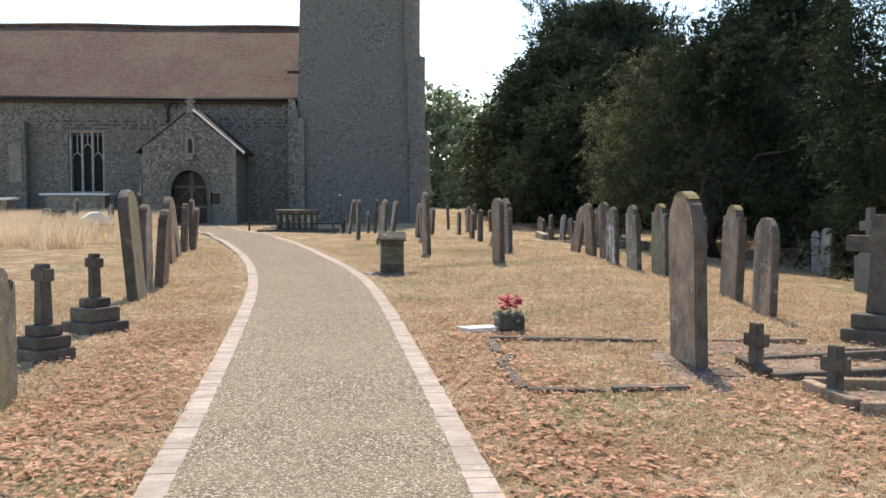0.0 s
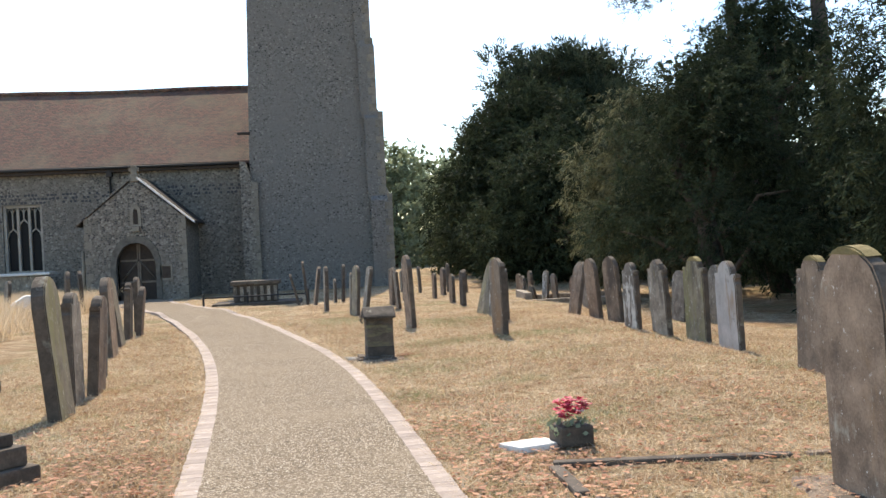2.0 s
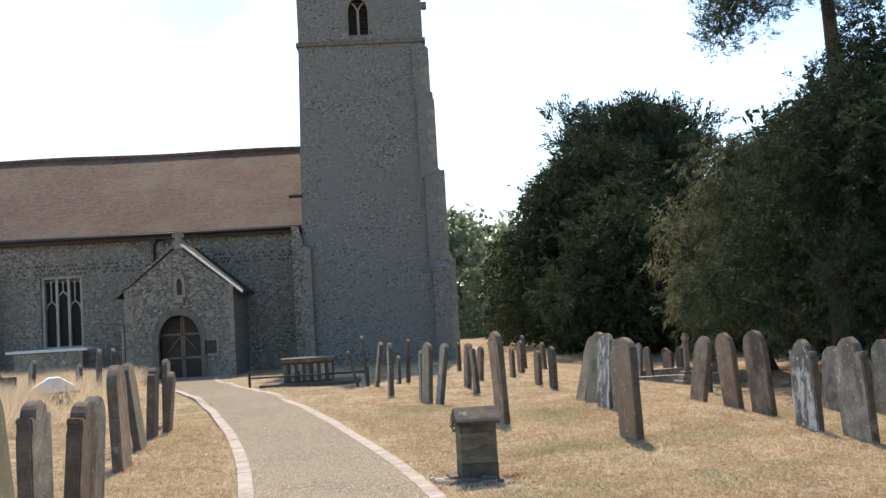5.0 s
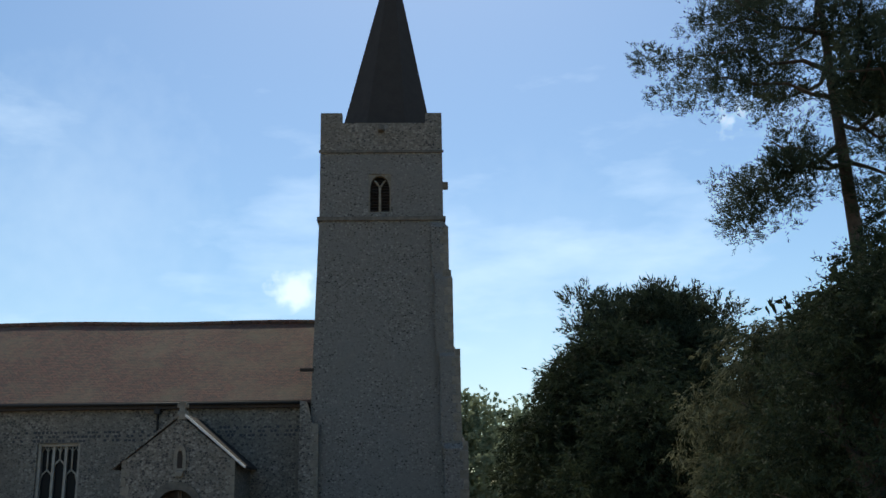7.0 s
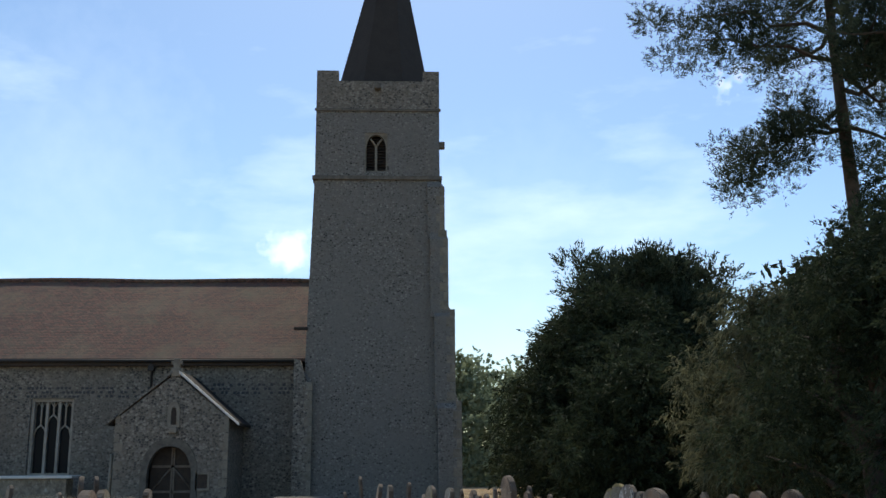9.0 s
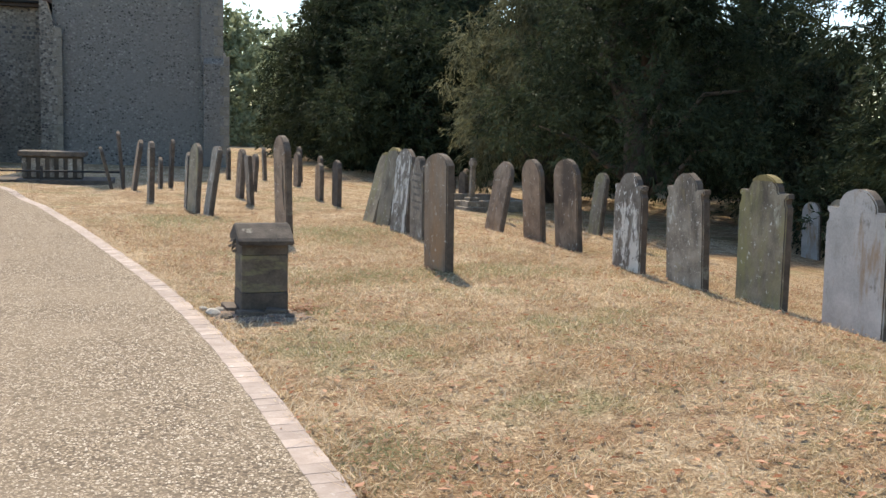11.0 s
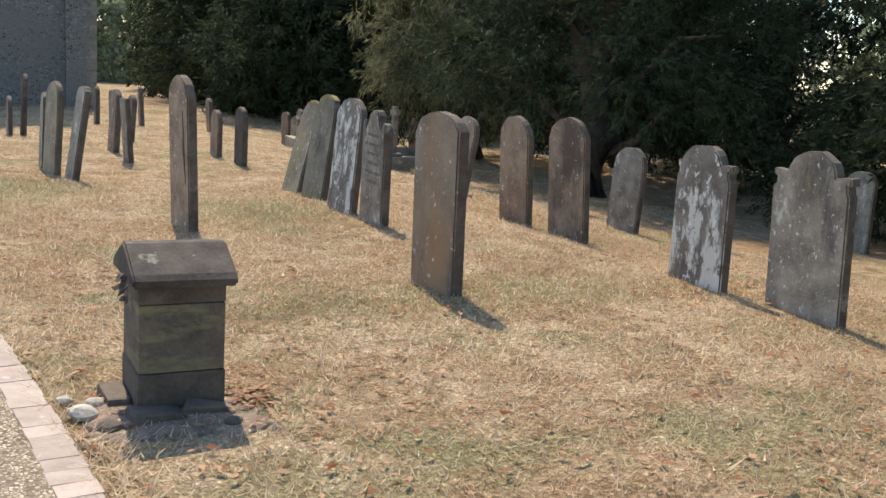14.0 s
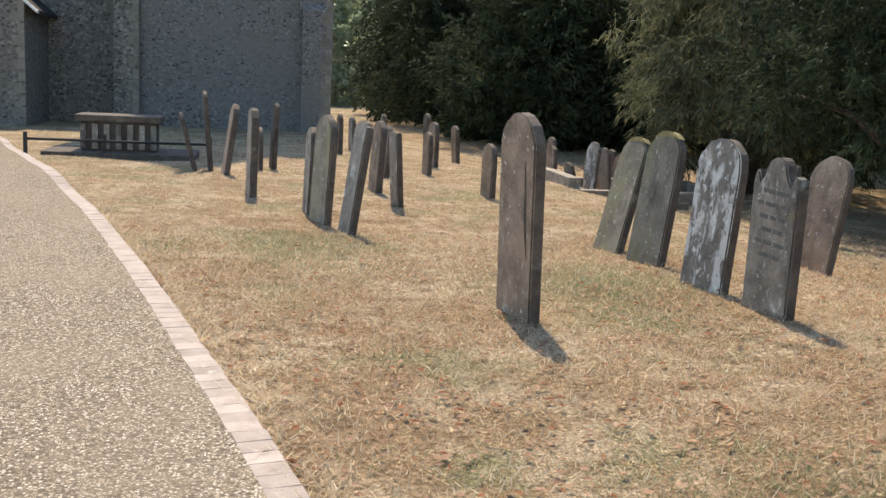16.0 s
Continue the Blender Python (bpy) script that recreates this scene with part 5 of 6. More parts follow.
RUBBLE = stone_like("mortar_rubble", (0.30, 0.26, 0.21), (0.58, 0.53, 0.45), scale=14, fine=90, bump=0.8)
for k, (dx, dy, s) in enumerate(((-0.36, -0.08, 0.06), (-0.30, 0.05, 0.045), (-0.42, 0.1, 0.035), (-0.27, -0.26, 0.05), (0.2, -0.33, 0.04))):
    bm = bmesh.new()
    bmesh.ops.create_icosphere(bm, subdivisions=2, radius=s)
    for v in bm.verts:
        v.co *= 1 + 0.35 * noise.noise(v.co * 14 + Vector((k, 0, 0)))
        v.co.z *= 0.55
    ob = part("stone_fragment", bm, RUBBLE if k < 3 else STONE_DARK)
    ob.matrix_basis = pose(-0.09 + dx, 16.02 + dy, float(ground_z(-0.09 + dx, 16.02 + dy)) + s * 0.25, 0, 0, 40 * k)
    tagged(ob, "broken stone fragment lying by the monument", "stone", "rubble by the monument")

# chest tomb before the tower, behind a low rail
zt = float(ground_z(-3.35, 33.6))
tomb = thing("chest_tomb", "grey panelled chest tomb on a step near the tower", "tomb", pose(-3.30, 33.4, zt, 0, 0, 0))
part("step", boxes((-1.25, 1.35, -0.75, 0.75, -0.1, 0.10), bevel=0.02), STONE_DARK, tomb)
part("chest", boxes((-0.64, 0.64, -0.36, 0.36, 0.10, 0.62)), STONE_DARK, tomb)
for k in range(7):
    x = -0.60 + 1.2 * k / 6
    part("baluster", boxes((x - 0.05, x + 0.05, -0.40, -0.36, 0.14, 0.58), bevel=0.01), STONE_GREY, tomb)
part("slab_top", boxes((-0.74, 0.74, -0.46, 0.46, 0.62, 0.74), bevel=0.025), STONE_DARK, tomb)
rail = thing("low_rail", "low black iron rail round a tomb", "railing", pose(-3.3, 32.7, zt, 0, 0, 0))
bm = bmesh.new()
tube(bm, [(-1.5, 0, 0.3), (1.6, 0, 0.3)], [0.025, 0.025], 6)
part("bar", bm, IRON, rail)
for x in (-1.5, -0.2, 1.6):
    part("post", boxes((x - 0.03, x + 0.03, -0.03, 0.03, -0.1, 0.42), bevel=0.006), IRON, rail)
# coped slab in the long grass, flat ledger by the window
ob = thing("coped_tomb", "pale coped tomb slab on a dark base in long dry grass", "tomb", pose(-9.3, 31.1, float(ground_z(-9.3, 31.1)), 0, 0, 20))
part("base", boxes((-0.6, 0.6, -0.4, 0.4, -0.1, 0.3), bevel=0.02), STONE_DARK, ob)
bm = bmesh.new()
prism(bm, [(-0.5, 0.3), (0.5, 0.3), (0.5, 0.4), (0.12, 0.64), (-0.12, 0.64), (-0.5, 0.4)], -0.34, 0.34)
part("coping", bm, DRESSED_PALE, ob, "pale coped top")
ob = thing("table_tomb", "pale flat-topped table tomb below the nave window", "tomb", pose(-14.3, 45.4, float(ground_z(-14, 45)), 0, 0, 0))
part("base", boxes((-1.3, 1.3, -0.4, 0.4, -0.1, 1.2), bevel=0.02), STONE_GREY, ob)
part("top", boxes((-1.55, 1.55, -0.55, 0.55, 1.2, 1.3), bevel=0.02), DRESSED_PALE, ob)
ob = thing("table_tomb", "pale flat-topped table tomb below the nave wall", "tomb", pose(-17.6, 43.0, float(ground_z(-17, 43)), 0, 0, 0))
part("base", boxes((-1.2, 1.2, -0.4, 0.4, -0.1, 1.05), bevel=0.02), STONE_GREY, ob)
part("top", boxes((-1.4, 1.4, -0.55, 0.55, 1.05, 1.15), bevel=0.02), DRESSED_PALE, ob)

# ---- trees ----
def sprays(rng, clumps, per_m2, length, width, droop, jitter=0.35):
    """Leaves as bent diamonds along twigs that grow out of the shells of ellipsoid clumps."""
    V, Fc = [], []
    base = 0
    for (cx, cy, cz, rx, ry, rz) in clumps:
        area = 4 * math.pi * ((rx * ry) ** 1.6 + (rx * rz) ** 1.6 + (ry * rz) ** 1.6) ** (1 / 1.6) / 3 ** (1 / 1.6)
        n = max(30, int(area * per_m2))
        twigs = max(8, n // 15)
        d = rng.normal(size=(twigs, 3))
        d /= np.linalg.norm(d, axis=1)[:, None]
        r = 1 - np.abs(rng.normal(0, jitter, twigs))
        r = np.where(rng.random(twigs) < 0.16, r + rng.uniform(0, 0.34, twigs), r)
        root = np.stack([cx + rx * d[:, 0] * r, cy + ry * d[:, 1] * r, cz + rz * d[:, 2] * r], 1)
        way = d * np.array([1, 1, 0.6]) + rng.normal(0, 0.4, (twigs, 3))
        way[:, 2] -= droop
        way /= np.linalg.norm(way, axis=1)[:, None]
        which = rng.integers(0, twigs, n)
        c = root[which] + way[which] * (rng.random(n) * length * 3.0)[:, None] + rng.normal(0, 0.22 * length, (n, 3))
        out = way[which] + rng.normal(0, 0.5, (n, 3))
        out /= np.linalg.norm(out, axis=1)[:, None]
        side = np.cross(out, rng.normal(size=(n, 3)))
        side /= np.linalg.norm(side, axis=1)[:, None] + 1e-6
        ln = (length * rng.uniform(0.6, 1.5, n))[:, None]
        wd = (width * rng.uniform(0.6, 1.4, n))[:, None]
        tip = c + out * ln + np.array([0, 0, -1]) * ln * 0.25 * droop
        mid = c + out * ln * 0.45
        quad = np.stack([c, mid + side * wd, tip, mid - side * wd], 1).reshape(-1, 3)
        V.append(quad)
        idx = base + np.arange(n)[:, None] * 4
        Fc.append(np.concatenate([idx, idx + 1, idx + 2, idx + 3], 1))
        base += 4 * n
    return np.concatenate(V), np.concatenate(Fc)


def crown_part(name, rng, clumps, per_m2, length, width, droop, material, parent, label="", jitter=0.35):
    v, f = sprays(rng, clumps, per_m2, length, width, droop, jitter)
    ob = new(name, raw_mesh(name, v, f, material))
    ob.parent = parent
    return tagged(ob, label)


def limb(rng, a, b, sag=0.0, n=5):
    a, b = np.array(a, float), np.array(b, float)
    pts = []
    for k in range(n):
        s = k / (n - 1)
        w = rng.normal(0, 0.05, 3) * np.linalg.norm(b - a) * math.sin(math.pi * s)
        p = a + (b - a) * s + w
        p[2] += sag * math.sin(math.pi * s)
        pts.append(tuple(p))
    return pts


def evergreen(x, y, h, r, seed, material, label, skirt=0.6, per=24, name="yew_tree", droop=0.35, clumps_n=34, flat=0.75, spread_low=1.0, length=0.21, width=0.026):
    """A broad dark tree: trunk, limbs and many overlapping clumps of sprays."""
    rng = np.random.default_rng(seed)
    gz = float(ground_z(x, y))
    ob = thing(name, label, "tree", pose(x, y, gz), "churchyard trees")
    bm = bmesh.new()
    tube(bm, limb(rng, (0, 0, -0.3), (rng.normal(0, 0.3), rng.normal(0, 0.3), h * 0.8)), [0.42, 0.36, 0.26, 0.16, 0.06], 10)
    trunk = part("trunk", bm, BARK, ob)
    clumps, bml = [], bmesh.new()
    for k in range(clumps_n):
        s = (k + 0.5) / clumps_n
        z = skirt + (h - skirt) * s
        env = r * (math.sin(math.pi * min(1, 0.22 + 0.78 * s)) ** 0.7 * (1 - 0.45 * s) + 0.12) * spread_low
        a = k * 2.399 + rng.normal(0, 0.4)
        d = env * rng.uniform(0.45, 0.95)
        cr = r * rng.uniform(0.24, 0.42) * (1 - 0.35 * s)
        px, py = d * math.cos(a), d * math.sin(a)
        zz = z + rng.normal(0, 0.04 * h)
        clumps.append((px, py, max(zz, skirt * 0.8 + cr * 0.4), cr, cr, cr * flat * rng.uniform(0.7, 1.2)))
        if k % 2 == 0:
            tube(bml, limb(rng, (0, 0, max(0.4, z - 0.25 * d - 0.6)), (px * 0.9, py * 0.9, z), 0.1 * d, 4), [0.12, 0.08, 0.05, 0.02], 5)
    for k in range(int(clumps_n * 0.7)):
        s = rng.random()
        a, d = rng.uniform(0, 6.283), r * rng.uniform(0.75, 1.12) * (1 - 0.5 * s)
        cr = r * rng.uniform(0.07, 0.16)
        clumps.append((d * math.cos(a), d * math.sin(a), skirt + (h * 1.0 - skirt) * s, cr, cr, cr * rng.uniform(0.8, 1.8)))
    for k in range(9):
        a, d = rng.uniform(0, 6.283), r * rng.uniform(0, 0.4)
        clumps.append((d * math.cos(a), d * math.sin(a), h * rng.uniform(0.86, 1.03), 0.12 * r, 0.12 * r, 0.3 * r * rng.uniform(0.6, 1.3)))
    if name == "yew_tree":
        for k in range(30):
            s = rng.uniform(0.3, 1.0)
            env = r * (math.sin(math.pi * min(1, 0.22 + 0.78 * s)) ** 0.7 * (1 - 0.45 * s) + 0.12)
            a, d = rng.uniform(0, 6.283), env * rng.uniform(0.95, 1.1) + 0.22 * r * (1 - 0.5 * s)
            cr = r * rng.uniform(0.035, 0.06)
            clumps.append((d * math.cos(a), d * math.sin(a), skirt + (h - skirt) * s + 0.08 * r, cr, cr, cr * rng.uniform(2.5, 5.0)))
    part("limb_work", bml, BARK, ob)
    crown_part("crown", rng, clumps, per, length, width, droop, material, ob)
    return ob


def pine(x, y, h, seed, base, label, spread=4.2, lean=0.6, low=()):
    """A tall pine: bare trunk, crooked branches, tufted needle pads."""
    rng = np.random.default_rng(seed)
    ob = thing("pine_tree", label, "tree", pose(x, y, float(ground_z(x, y))), "churchyard trees")
    bm = bmesh.new()
    trunk_pts = [(lean * (s - 0.3) * -1.5, 0.3 * math.sin(3 * s), h * s - 0.3) for s in np.linspace(0, 1, 8)]
    tube(bm, trunk_pts, [0.36, 0.31, 0.28, 0.25, 0.21, 0.16, 0.1, 0.03], 10)
    part("trunk", bm, BARK, ob)
    bml, clumps = bmesh.new(), []
    n = 19
    for k in range(n):
        s = base + (1 - base) * (k / (n - 1)) ** 0.9
        a = k * 2.399 + rng.normal(0, 0.5)
        up = (s - base) / (1 - base)
        ln = spread * rng.uniform(0.6, 1.05) * (0.5 + 1.1 * up if up < 0.5 else 1.6 - 1.1 * up)
        p = np.array([np.interp(s, np.linspace(0, 1, 8), [q[i] for q in trunk_pts]) for i in range(3)])
        e = p + np.array([ln * math.cos(a), ln * math.sin(a), rng.uniform(-0.8, 0.9)])
        pts = limb(rng, p, e, -0.15 * ln, 6)
        tube(bml, pts, [0.10, 0.08, 0.06, 0.05, 0.035, 0.015], 5)
        for q in range(5 + int(ln)):
            f = rng.uniform(0.45, 1.05)
            c = np.array(pts[min(5, int(f * 5))]) + rng.normal(0, 0.45, 3)
            cr = rng.uniform(0.28, 0.62)
            clumps.append((*c, cr * 1.25, cr * 1.25, cr * 0.55))
    for e in low:
        pts = limb(rng, (-0.2, 0, e[3]), e[:3], 0.3, 6)
        tube(bml, pts, [0.09, 0.08, 0.06, 0.05, 0.035, 0.015], 5)
        for q in range(18):
            c = np.array(pts[rng.integers(3, 6)]) + rng.normal(0, 0.5, 3) + np.array([0, 0, -0.3])
            cr = rng.uniform(0.25, 0.55)
            clumps.append((*c, cr * 1.2, cr * 1.2, cr * 0.7))
    part("branch_work", bml, BARK, ob)
    crown_part("crown", rng, clumps, 300, 0.11, 0.013, -0.25, PINE, ob, jitter=0.24)
    return ob


def cedar(x, y, h, r, seed, label):
    """A flat-topped tree with layered plates of foliage."""
    rng = np.random.default_rng(seed)
    ob = thing("cedar_tree", label, "tree", pose(x, y, float(ground_z(x, y))), "churchyard trees")
    bm = bmesh.new()
    tube(bm, limb(rng, (0, 0, -0.3), (0.4, 0.2, h * 0.95)), [0.6, 0.5, 0.4, 0.28, 0.08], 10)
    part("trunk", bm, BARK, ob)
    bml, clumps = bmesh.new(), []
    for k in range(44):
        s = 0.15 + 0.8 * k / 43
        a = k * 2.399 + rng.normal(0, 0.3)
        ln = r * rng.uniform(0.5, 1.0) * (1.0 - 0.35 * s)
        e = (ln * math.cos(a), ln * math.sin(a), h * s + rng.uniform(0, 0.8))
        tube(bml, limb(rng, (0, 0, h * s - 0.6), e, 0.2, 4), [0.14, 0.1, 0.06, 0.02], 5)
        for q in range(4):
            f = rng.uniform(0.4, 1.05)
            cr = rng.uniform(0.6, 1.25)
            clumps.append((e[0] * f + rng.normal(0, 0.4), e[1] * f + rng.normal(0, 0.4), e[2] + rng.normal(0, 0.25), cr * 1.3, cr * 1.3, cr * 0.5))
    part("limb_work", bml, BARK, ob)
    crown_part("crown", rng, clumps, 90, 0.26, 0.034, -0.45, PINE, ob, jitter=0.45)
    return ob


evergreen(9.5, 34.0, 6.4, 2.75, 21, YEW_BROWN, "olive-tinged yew with hanging sprays", skirt=1.0, per=230, droop=0.9, length=0.15, width=0.017)
evergreen(13.3, 33.0, 9.0, 3.8, 22, YEW, "tall dark dense yew tree", skirt=0.5, per=170, length=0.14, width=0.02)
evergreen(9.8, 64.0, 8.6, 5.4, 23, YEW, "broad dark yew beyond the tower", skirt=0.0, per=84, length=0.26, width=0.036)
evergreen(9.5, 55.0, 8.4, 5.4, 24, YEW, "broad dark yew at the churchyard edge", skirt=0.0, per=95, length=0.24, width=0.034)
evergreen(8.8, 45.5, 5.0, 3.6, 31, YEW, "low spreading dark yew tree", skirt=0.0, per=150, length=0.2, width=0.028)
evergreen(14.5, 44.0, 7.0, 4.6, 32, YEW, "dark yew at the churchyard edge", skirt=0.0, per=110, length=0.22, width=0.032)
cedar(12.6, 60.5, 12.4, 6.4, 25, "layered dark cedar beyond the yews")
pine(14.35, 38.2, 23.0, 26, 0.58, "tall pine with a bare trunk and tufted crown", 6.4, low=((-3.9, 1.0, 11.9, 12.9), (-3.1, 0.4, 12.2, 12.8), (-5.4, 2.0, 17.6, 16.0), (-5.0, 0.6, 16.2, 15.2), (-4.4, 2.4, 19.2, 17.5)))
pine(15.95, 34.6, 21.5, 27, 0.62, "tall leaning pine among dark yews", 4.5, lean=0.9)
evergreen(19.5, 25.5, 9.0, 4.0, 28, YEW, "dense dark yew casting deep shade", skirt=1.2, per=70)
evergreen(15.8, 30.4, 4.4, 2.8, 41, YEW_BROWN, "low bushy yew filling the gap between taller yews", skirt=0.0, per=110, length=0.13, width=0.022)
evergreen(16.6, 27.4, 8.2, 2.3, 42, YEW, "narrow dark yew between the larger yews", skirt=1.3, per=120, length=0.15, width=0.024)
evergreen(8.8, 27.2, 6.2, 2.9, 35, YEW, "dark yew with high canopy shading graves", skirt=1.5, per=290, length=0.11, width=0.015)
evergreen(12.9, 20.4, 10.0, 4.6, 29, YEW, "dense dark yew overhanging the graves", skirt=0.2, per=215, length=0.115, width=0.017)
evergreen(14.0, 15.0, 8.5, 4.2, 30, YEW, "dense dark holly-like yew in the corner", skirt=0.3, per=100, length=0.16, width=0.027)
evergreen(13.4, 8.6, 9.0, 4.0, 33, YEW, "dense dark yew near the kerbed graves", skirt=1.0, per=60, width=0.035)
evergreen(17.0, 44.5, 9.0, 5.0, 34, YEW, "dark yew closing the churchyard", skirt=0.0, per=26, length=0.36, width=0.09)
for k, (x, y, h, r) in enumerate(((3.2, 80, 8.2, 5.0), (9.0, 88, 8.0, 6.0), (-2.0, 96, 7.5, 6.0), (18, 85, 9, 6.5), (24, 66, 8, 6), (28, 52, 6, 5), (31, 40, 6.0, 4.5), (34, 27, 6.3, 4.6), (34, 15, 5, 4))):
    evergreen(x, y, h, r, 50 + k, BROAD, "pale green deciduous tree beyond the churchyard", skirt=0.0, per=20, name="broadleaf_tree", droop=0.1, length=0.3, width=0.11)

# clipped hedge and low brick wall along the boundary
BRICK = stone_like("boundary_brick", (0.06, 0.035, 0.028), (0.12, 0.07, 0.055), scale=8, fine=60, vary=0.05)
rng = np.random.default_rng(77)
hedge = thing("hedge", "clipped green hedge along the boundary", "hedge", pose(0, 0, 0))
v, f = sprays(rng, [(19.5 + 0.12 * k, 14 + 1.1 * k, 0.35, 0.7, 0.9, 0.55) for k in range(22)], 70, 0.12, 0.05, 0.0, 0.15)
o = new("foliage", raw_mesh("foliage", v, f, BROAD))
o.parent = hedge
bw = part("boundary_wall", boxes((17.6, 17.9, 12, 40, -0.8, -0.1), bevel=0.01), BRICK)
tagged(bw, "low dark red brick boundary wall", "wall", kind="structure")

# ---- turf detail ----
rng = np.random.default_rng(5)


def on_turf(x, y):
    return (x < np.interp(y, EY, LX) - 0.155) | (x > np.interp(y, EY, RX) + 0.155)


def blades(n, xr, yr, hgt, wid, name, material, label, dense=None, lay=1.3):
    x, y = rng.uniform(*xr, n), rng.uniform(*yr, n)
    keep = on_turf(x, y) | (name == "edge_grass")
    if dense is not None:
        keep &= dense(x, y)
    x, y = x[keep], y[keep]
    n = len(x)
    z = ground_z(x, y) - 0.012
    a = rng.uniform(0, 6.283, n)
    h = hgt * rng.uniform(0.5, 1.5, n)
    lx, ly = rng.normal(0, lay, n) * h, rng.normal(0, lay, n) * h
    w = wid * rng.uniform(0.7, 1.3, n)
    v = np.stack([np.stack([x - w * np.cos(a), y - w * np.sin(a), z], 1), np.stack([x + w * np.cos(a), y + w * np.sin(a), z], 1), np.stack([x + lx, y + ly, z + h], 1)], 1).reshape(-1, 3)
    f = np.arange(3 * n).reshape(-1, 3)
    ob = new(name, raw_mesh(name, v, f, material))
    return tagged(ob, label, "grass", kind="stuff")


STRAW = leafage("straw_blades", (0.42, 0.29, 0.17), (0.92, 0.79, 0.58), rough=0.9, thin=0.5)
TANBLADE = leafage("tan_blades", (0.24, 0.15, 0.08), (0.70, 0.50, 0.30), rough=0.9, thin=0.5)
GREENBLADE = leafage("green_blades", (0.16, 0.175, 0.08), (0.44, 0.45, 0.26), rough=0.9, thin=0.5)
LEAF_RED = leafage("fallen_leaf", (0.13, 0.052, 0.028), (0.62, 0.37, 0.22), rough=0.7, gloss=0.3)
LEAF_ORANGE = leafage("fresh_fallen_leaf", (0.24, 0.08, 0.036), (0.86, 0.50, 0.32), rough=0.7, gloss=0.3)
blades(110000, (-5.5, 7.0), (3.0, 24.0), 0.022, 0.004, "grass", TANBLADE, "short dry straw-coloured grass")
blades(190000, (-5.5, 7.0), (3.0, 24.0), 0.034, 0.0038, "straw_grass", STRAW, "bleached dry straw blades in the turf", None, 0.9)
blades(60000, (-10, 10), (23.0, 44.0), 0.03, 0.006, "grass", STRAW, "short dry straw-coloured grass")
def green_patch(x, y):
    near = np.zeros(len(x))
    for px, py, rx, ry in ((0.15, 12.6, 0.3, 0.35), (0.95, 17.6, 0.6, 0.5), (2.3, 17.6, 1.0, 0.45), (0.3, 15.9, 0.2, 0.2), (1.4, 21.5, 0.7, 0.9), (-0.6, 23.0, 0.5, 1.0)):
        near = np.maximum(near, np.exp(-((x - px) / rx) ** 2 - ((y - py) / ry) ** 2))
    return rng.random(len(x)) < np.maximum(near, 0.045)
blades(600000, (-5.0, 6.0), (5.0, 24.0), 0.026, 0.003, "green_grass", GREENBLADE, "surviving patches of green grass", green_patch)
def fringe(x, y):
    off = np.maximum(np.interp(y, EY, LX) - x, x - np.interp(y, EY, RX))
    return (off > 0.14) & (off < 0.26 + 0.06 * np.sin(5 * y) + 0.05 * np.sin(13 * y))
blades(260000, (-3.6, 1.6), (3.0, 26.0), 0.045, 0.005, "edge_grass", STRAW, "dry turf spilling over the path edging", fringe)
def tall_zone(x, y):
    ragged = rng.normal(0, 0.5, len(x)) + 0.9 * np.sin(1.9 * x + 0.6) + 0.6 * np.sin(4.3 * x)
    return (y > 23.3 + ragged) & (x < -6.8 - 0.16 * (y - 22) + 0.4 * ragged) & (np.sin(1.3 * x) * np.sin(0.9 * y + x) > -0.55) & (np.sin(3.7 * x + 1.3 * np.sin(2.9 * y)) + np.sin(4.1 * y + 1.7 * np.sin(3.3 * x)) + 0.8 * rng.normal(0, 1, len(x)) > -0.1)
blades(300000, (-20, -6), (22.0, 45.5), 0.5, 0.007, "long_grass", STRAW, "long dry uncut grass", tall_zone, 0.5)


def leaves(n, xr, yr, size, dense, label, material=None):
    x, y = rng.uniform(*xr, n), rng.uniform(*yr, n)
    keep = dense(x, y)
    x, y = x[keep], y[keep]
    n = len(x)
    z = ground_z(x, y) + 0.009 + np.abs(rng.normal(0, 0.005, n))
    a = rng.uniform(0, 6.283, n)
    s = size * rng.uniform(0.5, 1.4, n)
    t = rng.normal(0, 0.35, (n, 2))
    c, si = np.cos(a), np.sin(a)
    pts = []
    for u, w, up in ((-1, 0, 0.0), (-0.2, 0.5, 0.25), (1, 0, 0.1), (-0.2, -0.5, 0.2)):
        pts.append(np.stack([x + s * (u * c - w * si), y + s * (u * si + w * c), z + s * np.abs(up + t[:, 0] * u * 0.4 + t[:, 1] * w * 0.4)], 1))
    v = np.stack(pts, 1).reshape(-1, 3)
    f = np.arange(4 * n).reshape(-1, 4)
    ob = new("fallen_leaves", raw_mesh("fallen_leaves", v, f, material or LEAF_RED))
    return tagged(ob, label, "leaves", kind="stuff")


def drift(x, y):
    g = np.sin(1.1 * x + 2.0) * np.sin(0.8 * y + 0.5) + 0.7 * np.sin(2.7 * x + 1.1 * y)
    near = np.minimum(np.abs(x - np.interp(y, EY, LX) + 0.6), np.abs(x - np.interp(y, EY, RX) - 0.6)) < 0.55
    return on_turf(x, y) & ((g + rng.normal(0, 0.5, len(x)) > 1.25) | (near & (rng.random(len(x)) < 0.75 * np.clip((15 - y) / 6, 0, 1))) | (rng.random(len(x)) < 0.2))


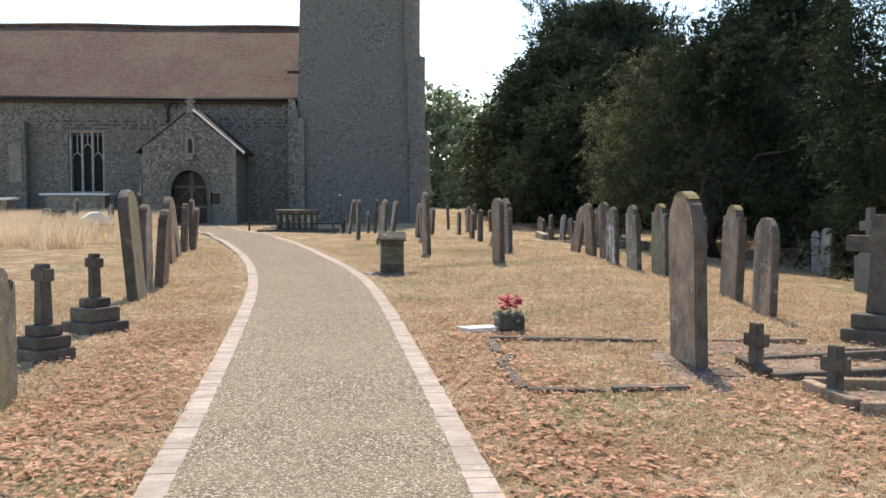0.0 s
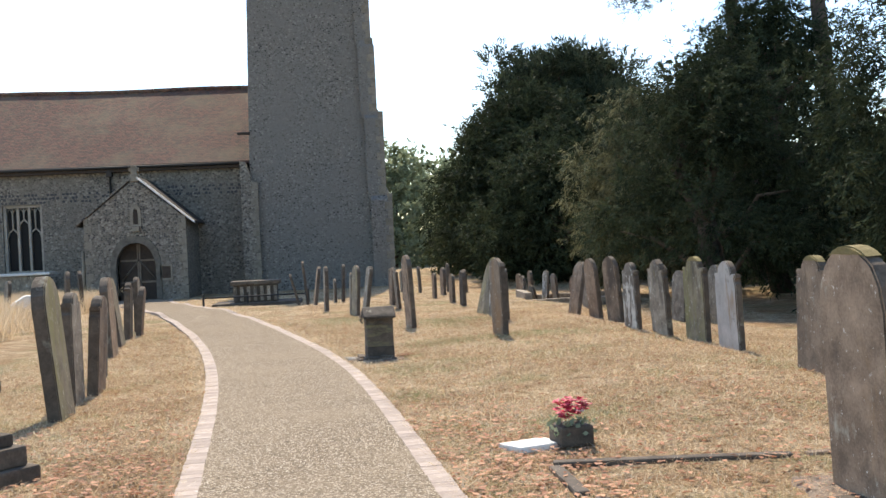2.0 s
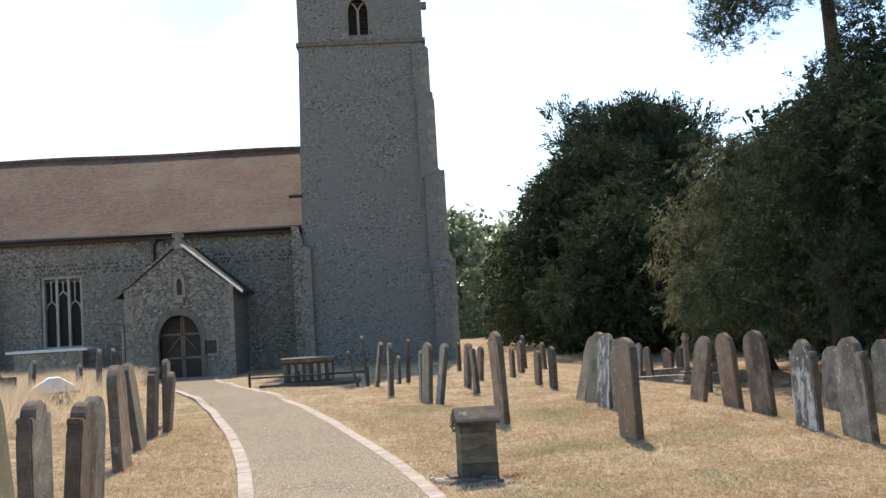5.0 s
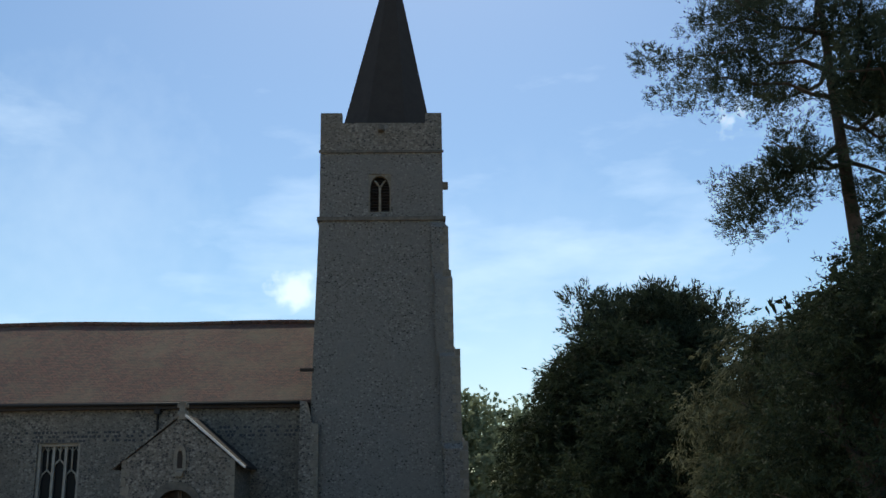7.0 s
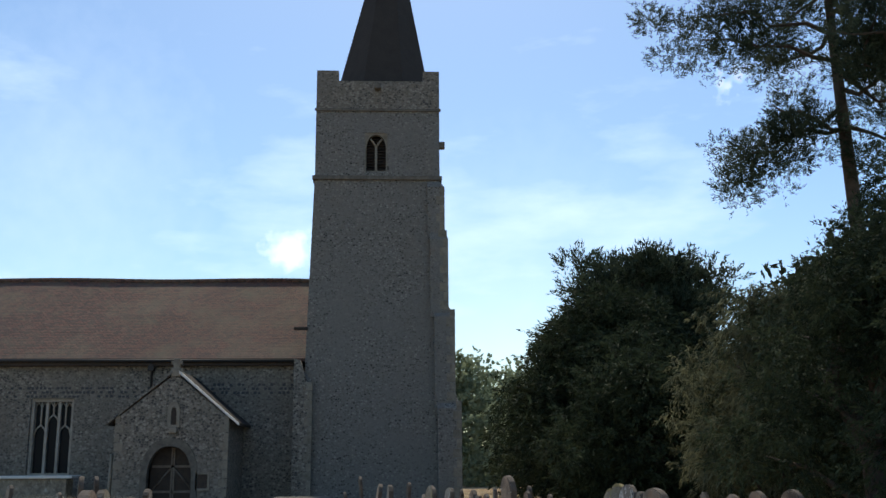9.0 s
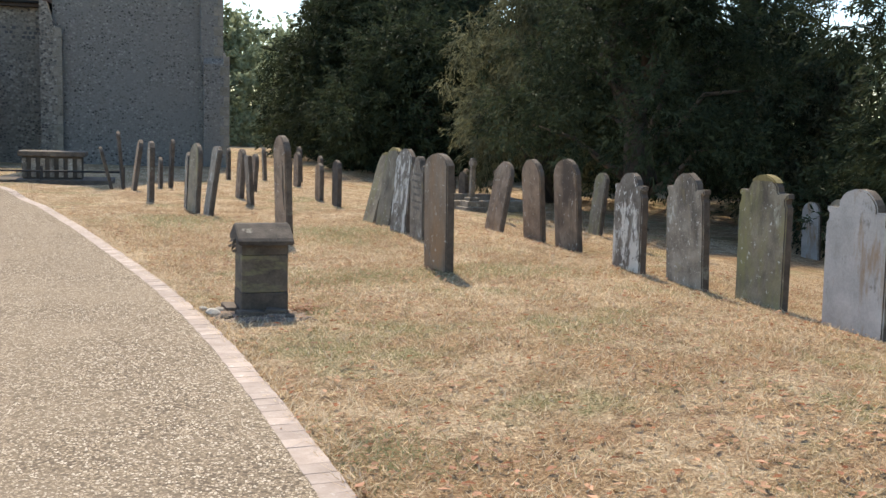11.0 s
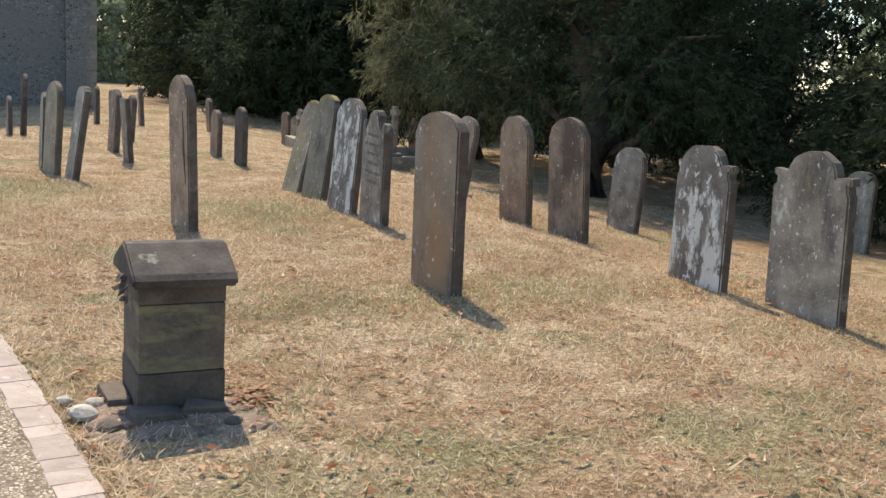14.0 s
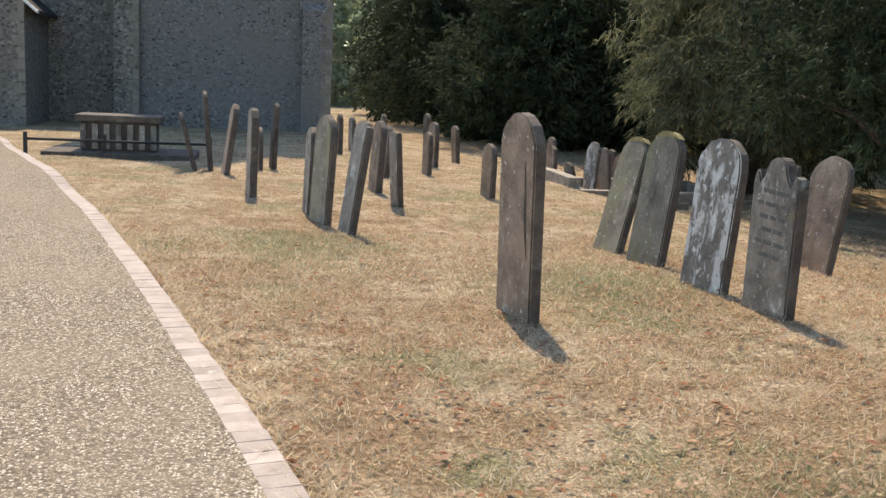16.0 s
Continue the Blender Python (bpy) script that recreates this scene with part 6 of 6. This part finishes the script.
leaves(30000, (-5.0, 5.5), (9.0, 24.0), 0.023, drift, "scattered curled brown fallen leaves on the turf")
leaves(60000, (-5.0, 5.5), (3.0, 15.0), 0.030, lambda x, y: drift(x, y) & (rng.random(len(x)) < np.clip((12.8 - y) / 5, 0, 1)), "drifts of orange-brown fallen leaves beside the path", LEAF_ORANGE)
LEAF_DARK = leafage("dark_dead_leaf", (0.16, 0.06, 0.032), (0.46, 0.21, 0.115), rough=0.8)
leaves(6000, (-5.0, 6.0), (3.0, 25.0), 0.024, on_turf, "dark dead leaves scattered on the turf", LEAF_DARK)
def by_monument(x, y):
    return np.exp(-((x - 0.24) / 0.10) ** 2 - ((y - 15.98) / 0.13) ** 2) > rng.random(len(x))
leaves(1100, (0.0, 0.5), (15.7, 16.3), 0.021, by_monument, "drift of red-brown leaves against the monument", LEAF_RED)
def stray(x, y):
    return ~on_turf(x, y)
leaves(500, (-3.5, 0.6), (3.0, 24.0), 0.012, stray, "few brown leaves blown on the path")

# ---- edging pavers, one by one ----
def bed(xs, side):
    v, f = [], []
    for k in range(0, len(EY), 6):
        z = float(ground_z(-1, EY[k])) + 0.0165
        v += [(xs[k] + side * 0.006, EY[k], z), (xs[k] + side * 0.15, EY[k], z)]
    for k in range(len(v) // 2 - 1):
        f.append((2 * k, 2 * k + 1, 2 * k + 3, 2 * k + 2))
    return raw_mesh("joint_sand", v, f, JOINT)


JOINT = stone_like("joint_sand", (0.25, 0.195, 0.155), (0.40, 0.325, 0.265), scale=12, fine=90)
pm = bmesh.new()
box(pm, -0.074, 0.074, -0.0582, 0.0582, -0.05, 0.02, 0.003)
paver_mesh = mesh_from("paver", pm, PAVER)
edging = thing("path_edging", "pale pink-buff block paver edging of the path", "edging", pose(0, 0, 0), kind="structure")
for xs, side in ((LX, -1), (RX, 1)):
    o = new("joint_sand", bed(xs, side))
    o.parent = edging
rp = random.Random(9)
far_bm = bmesh.new()
for xs, side in ((LX, -1), (RX, 1)):
    y, count = -4.0, 0
    while y < 42.8:
        x = float(np.interp(y, EY, xs))
        slope = float(np.interp(y + 0.1, EY, xs)) - x
        ang = math.degrees(math.atan2(-slope, 0.1))
        step = 0.118 * math.cos(math.radians(ang))
        z = float(ground_z(-1, y)) + rp.uniform(-0.0015, 0.0015)
        m = pose(x + side * 0.078 + rp.uniform(-0.005, 0.005), y, z, rp.uniform(-0.5, 0.5), rp.uniform(-0.5, 0.5), ang + rp.uniform(-1.2, 1.2))
        if (side < 0 and 3.6 < y < 20.5) or (side > 0 and 3.6 < y < 20.5):
            o = new("paver", paver_mesh)
            o.parent, o.matrix_basis = edging, m
        else:
            n0 = len(far_bm.verts)
            r = bmesh.ops.create_cube(far_bm, size=1.0, matrix=m @ Matrix.Translation((0, 0, -0.018)) @ Matrix.Diagonal((0.148, 0.115, 0.076, 1)))
        y += step
far = part("far_pavers", far_bm, PAVER, edging)
far["kind"] = "stuff"
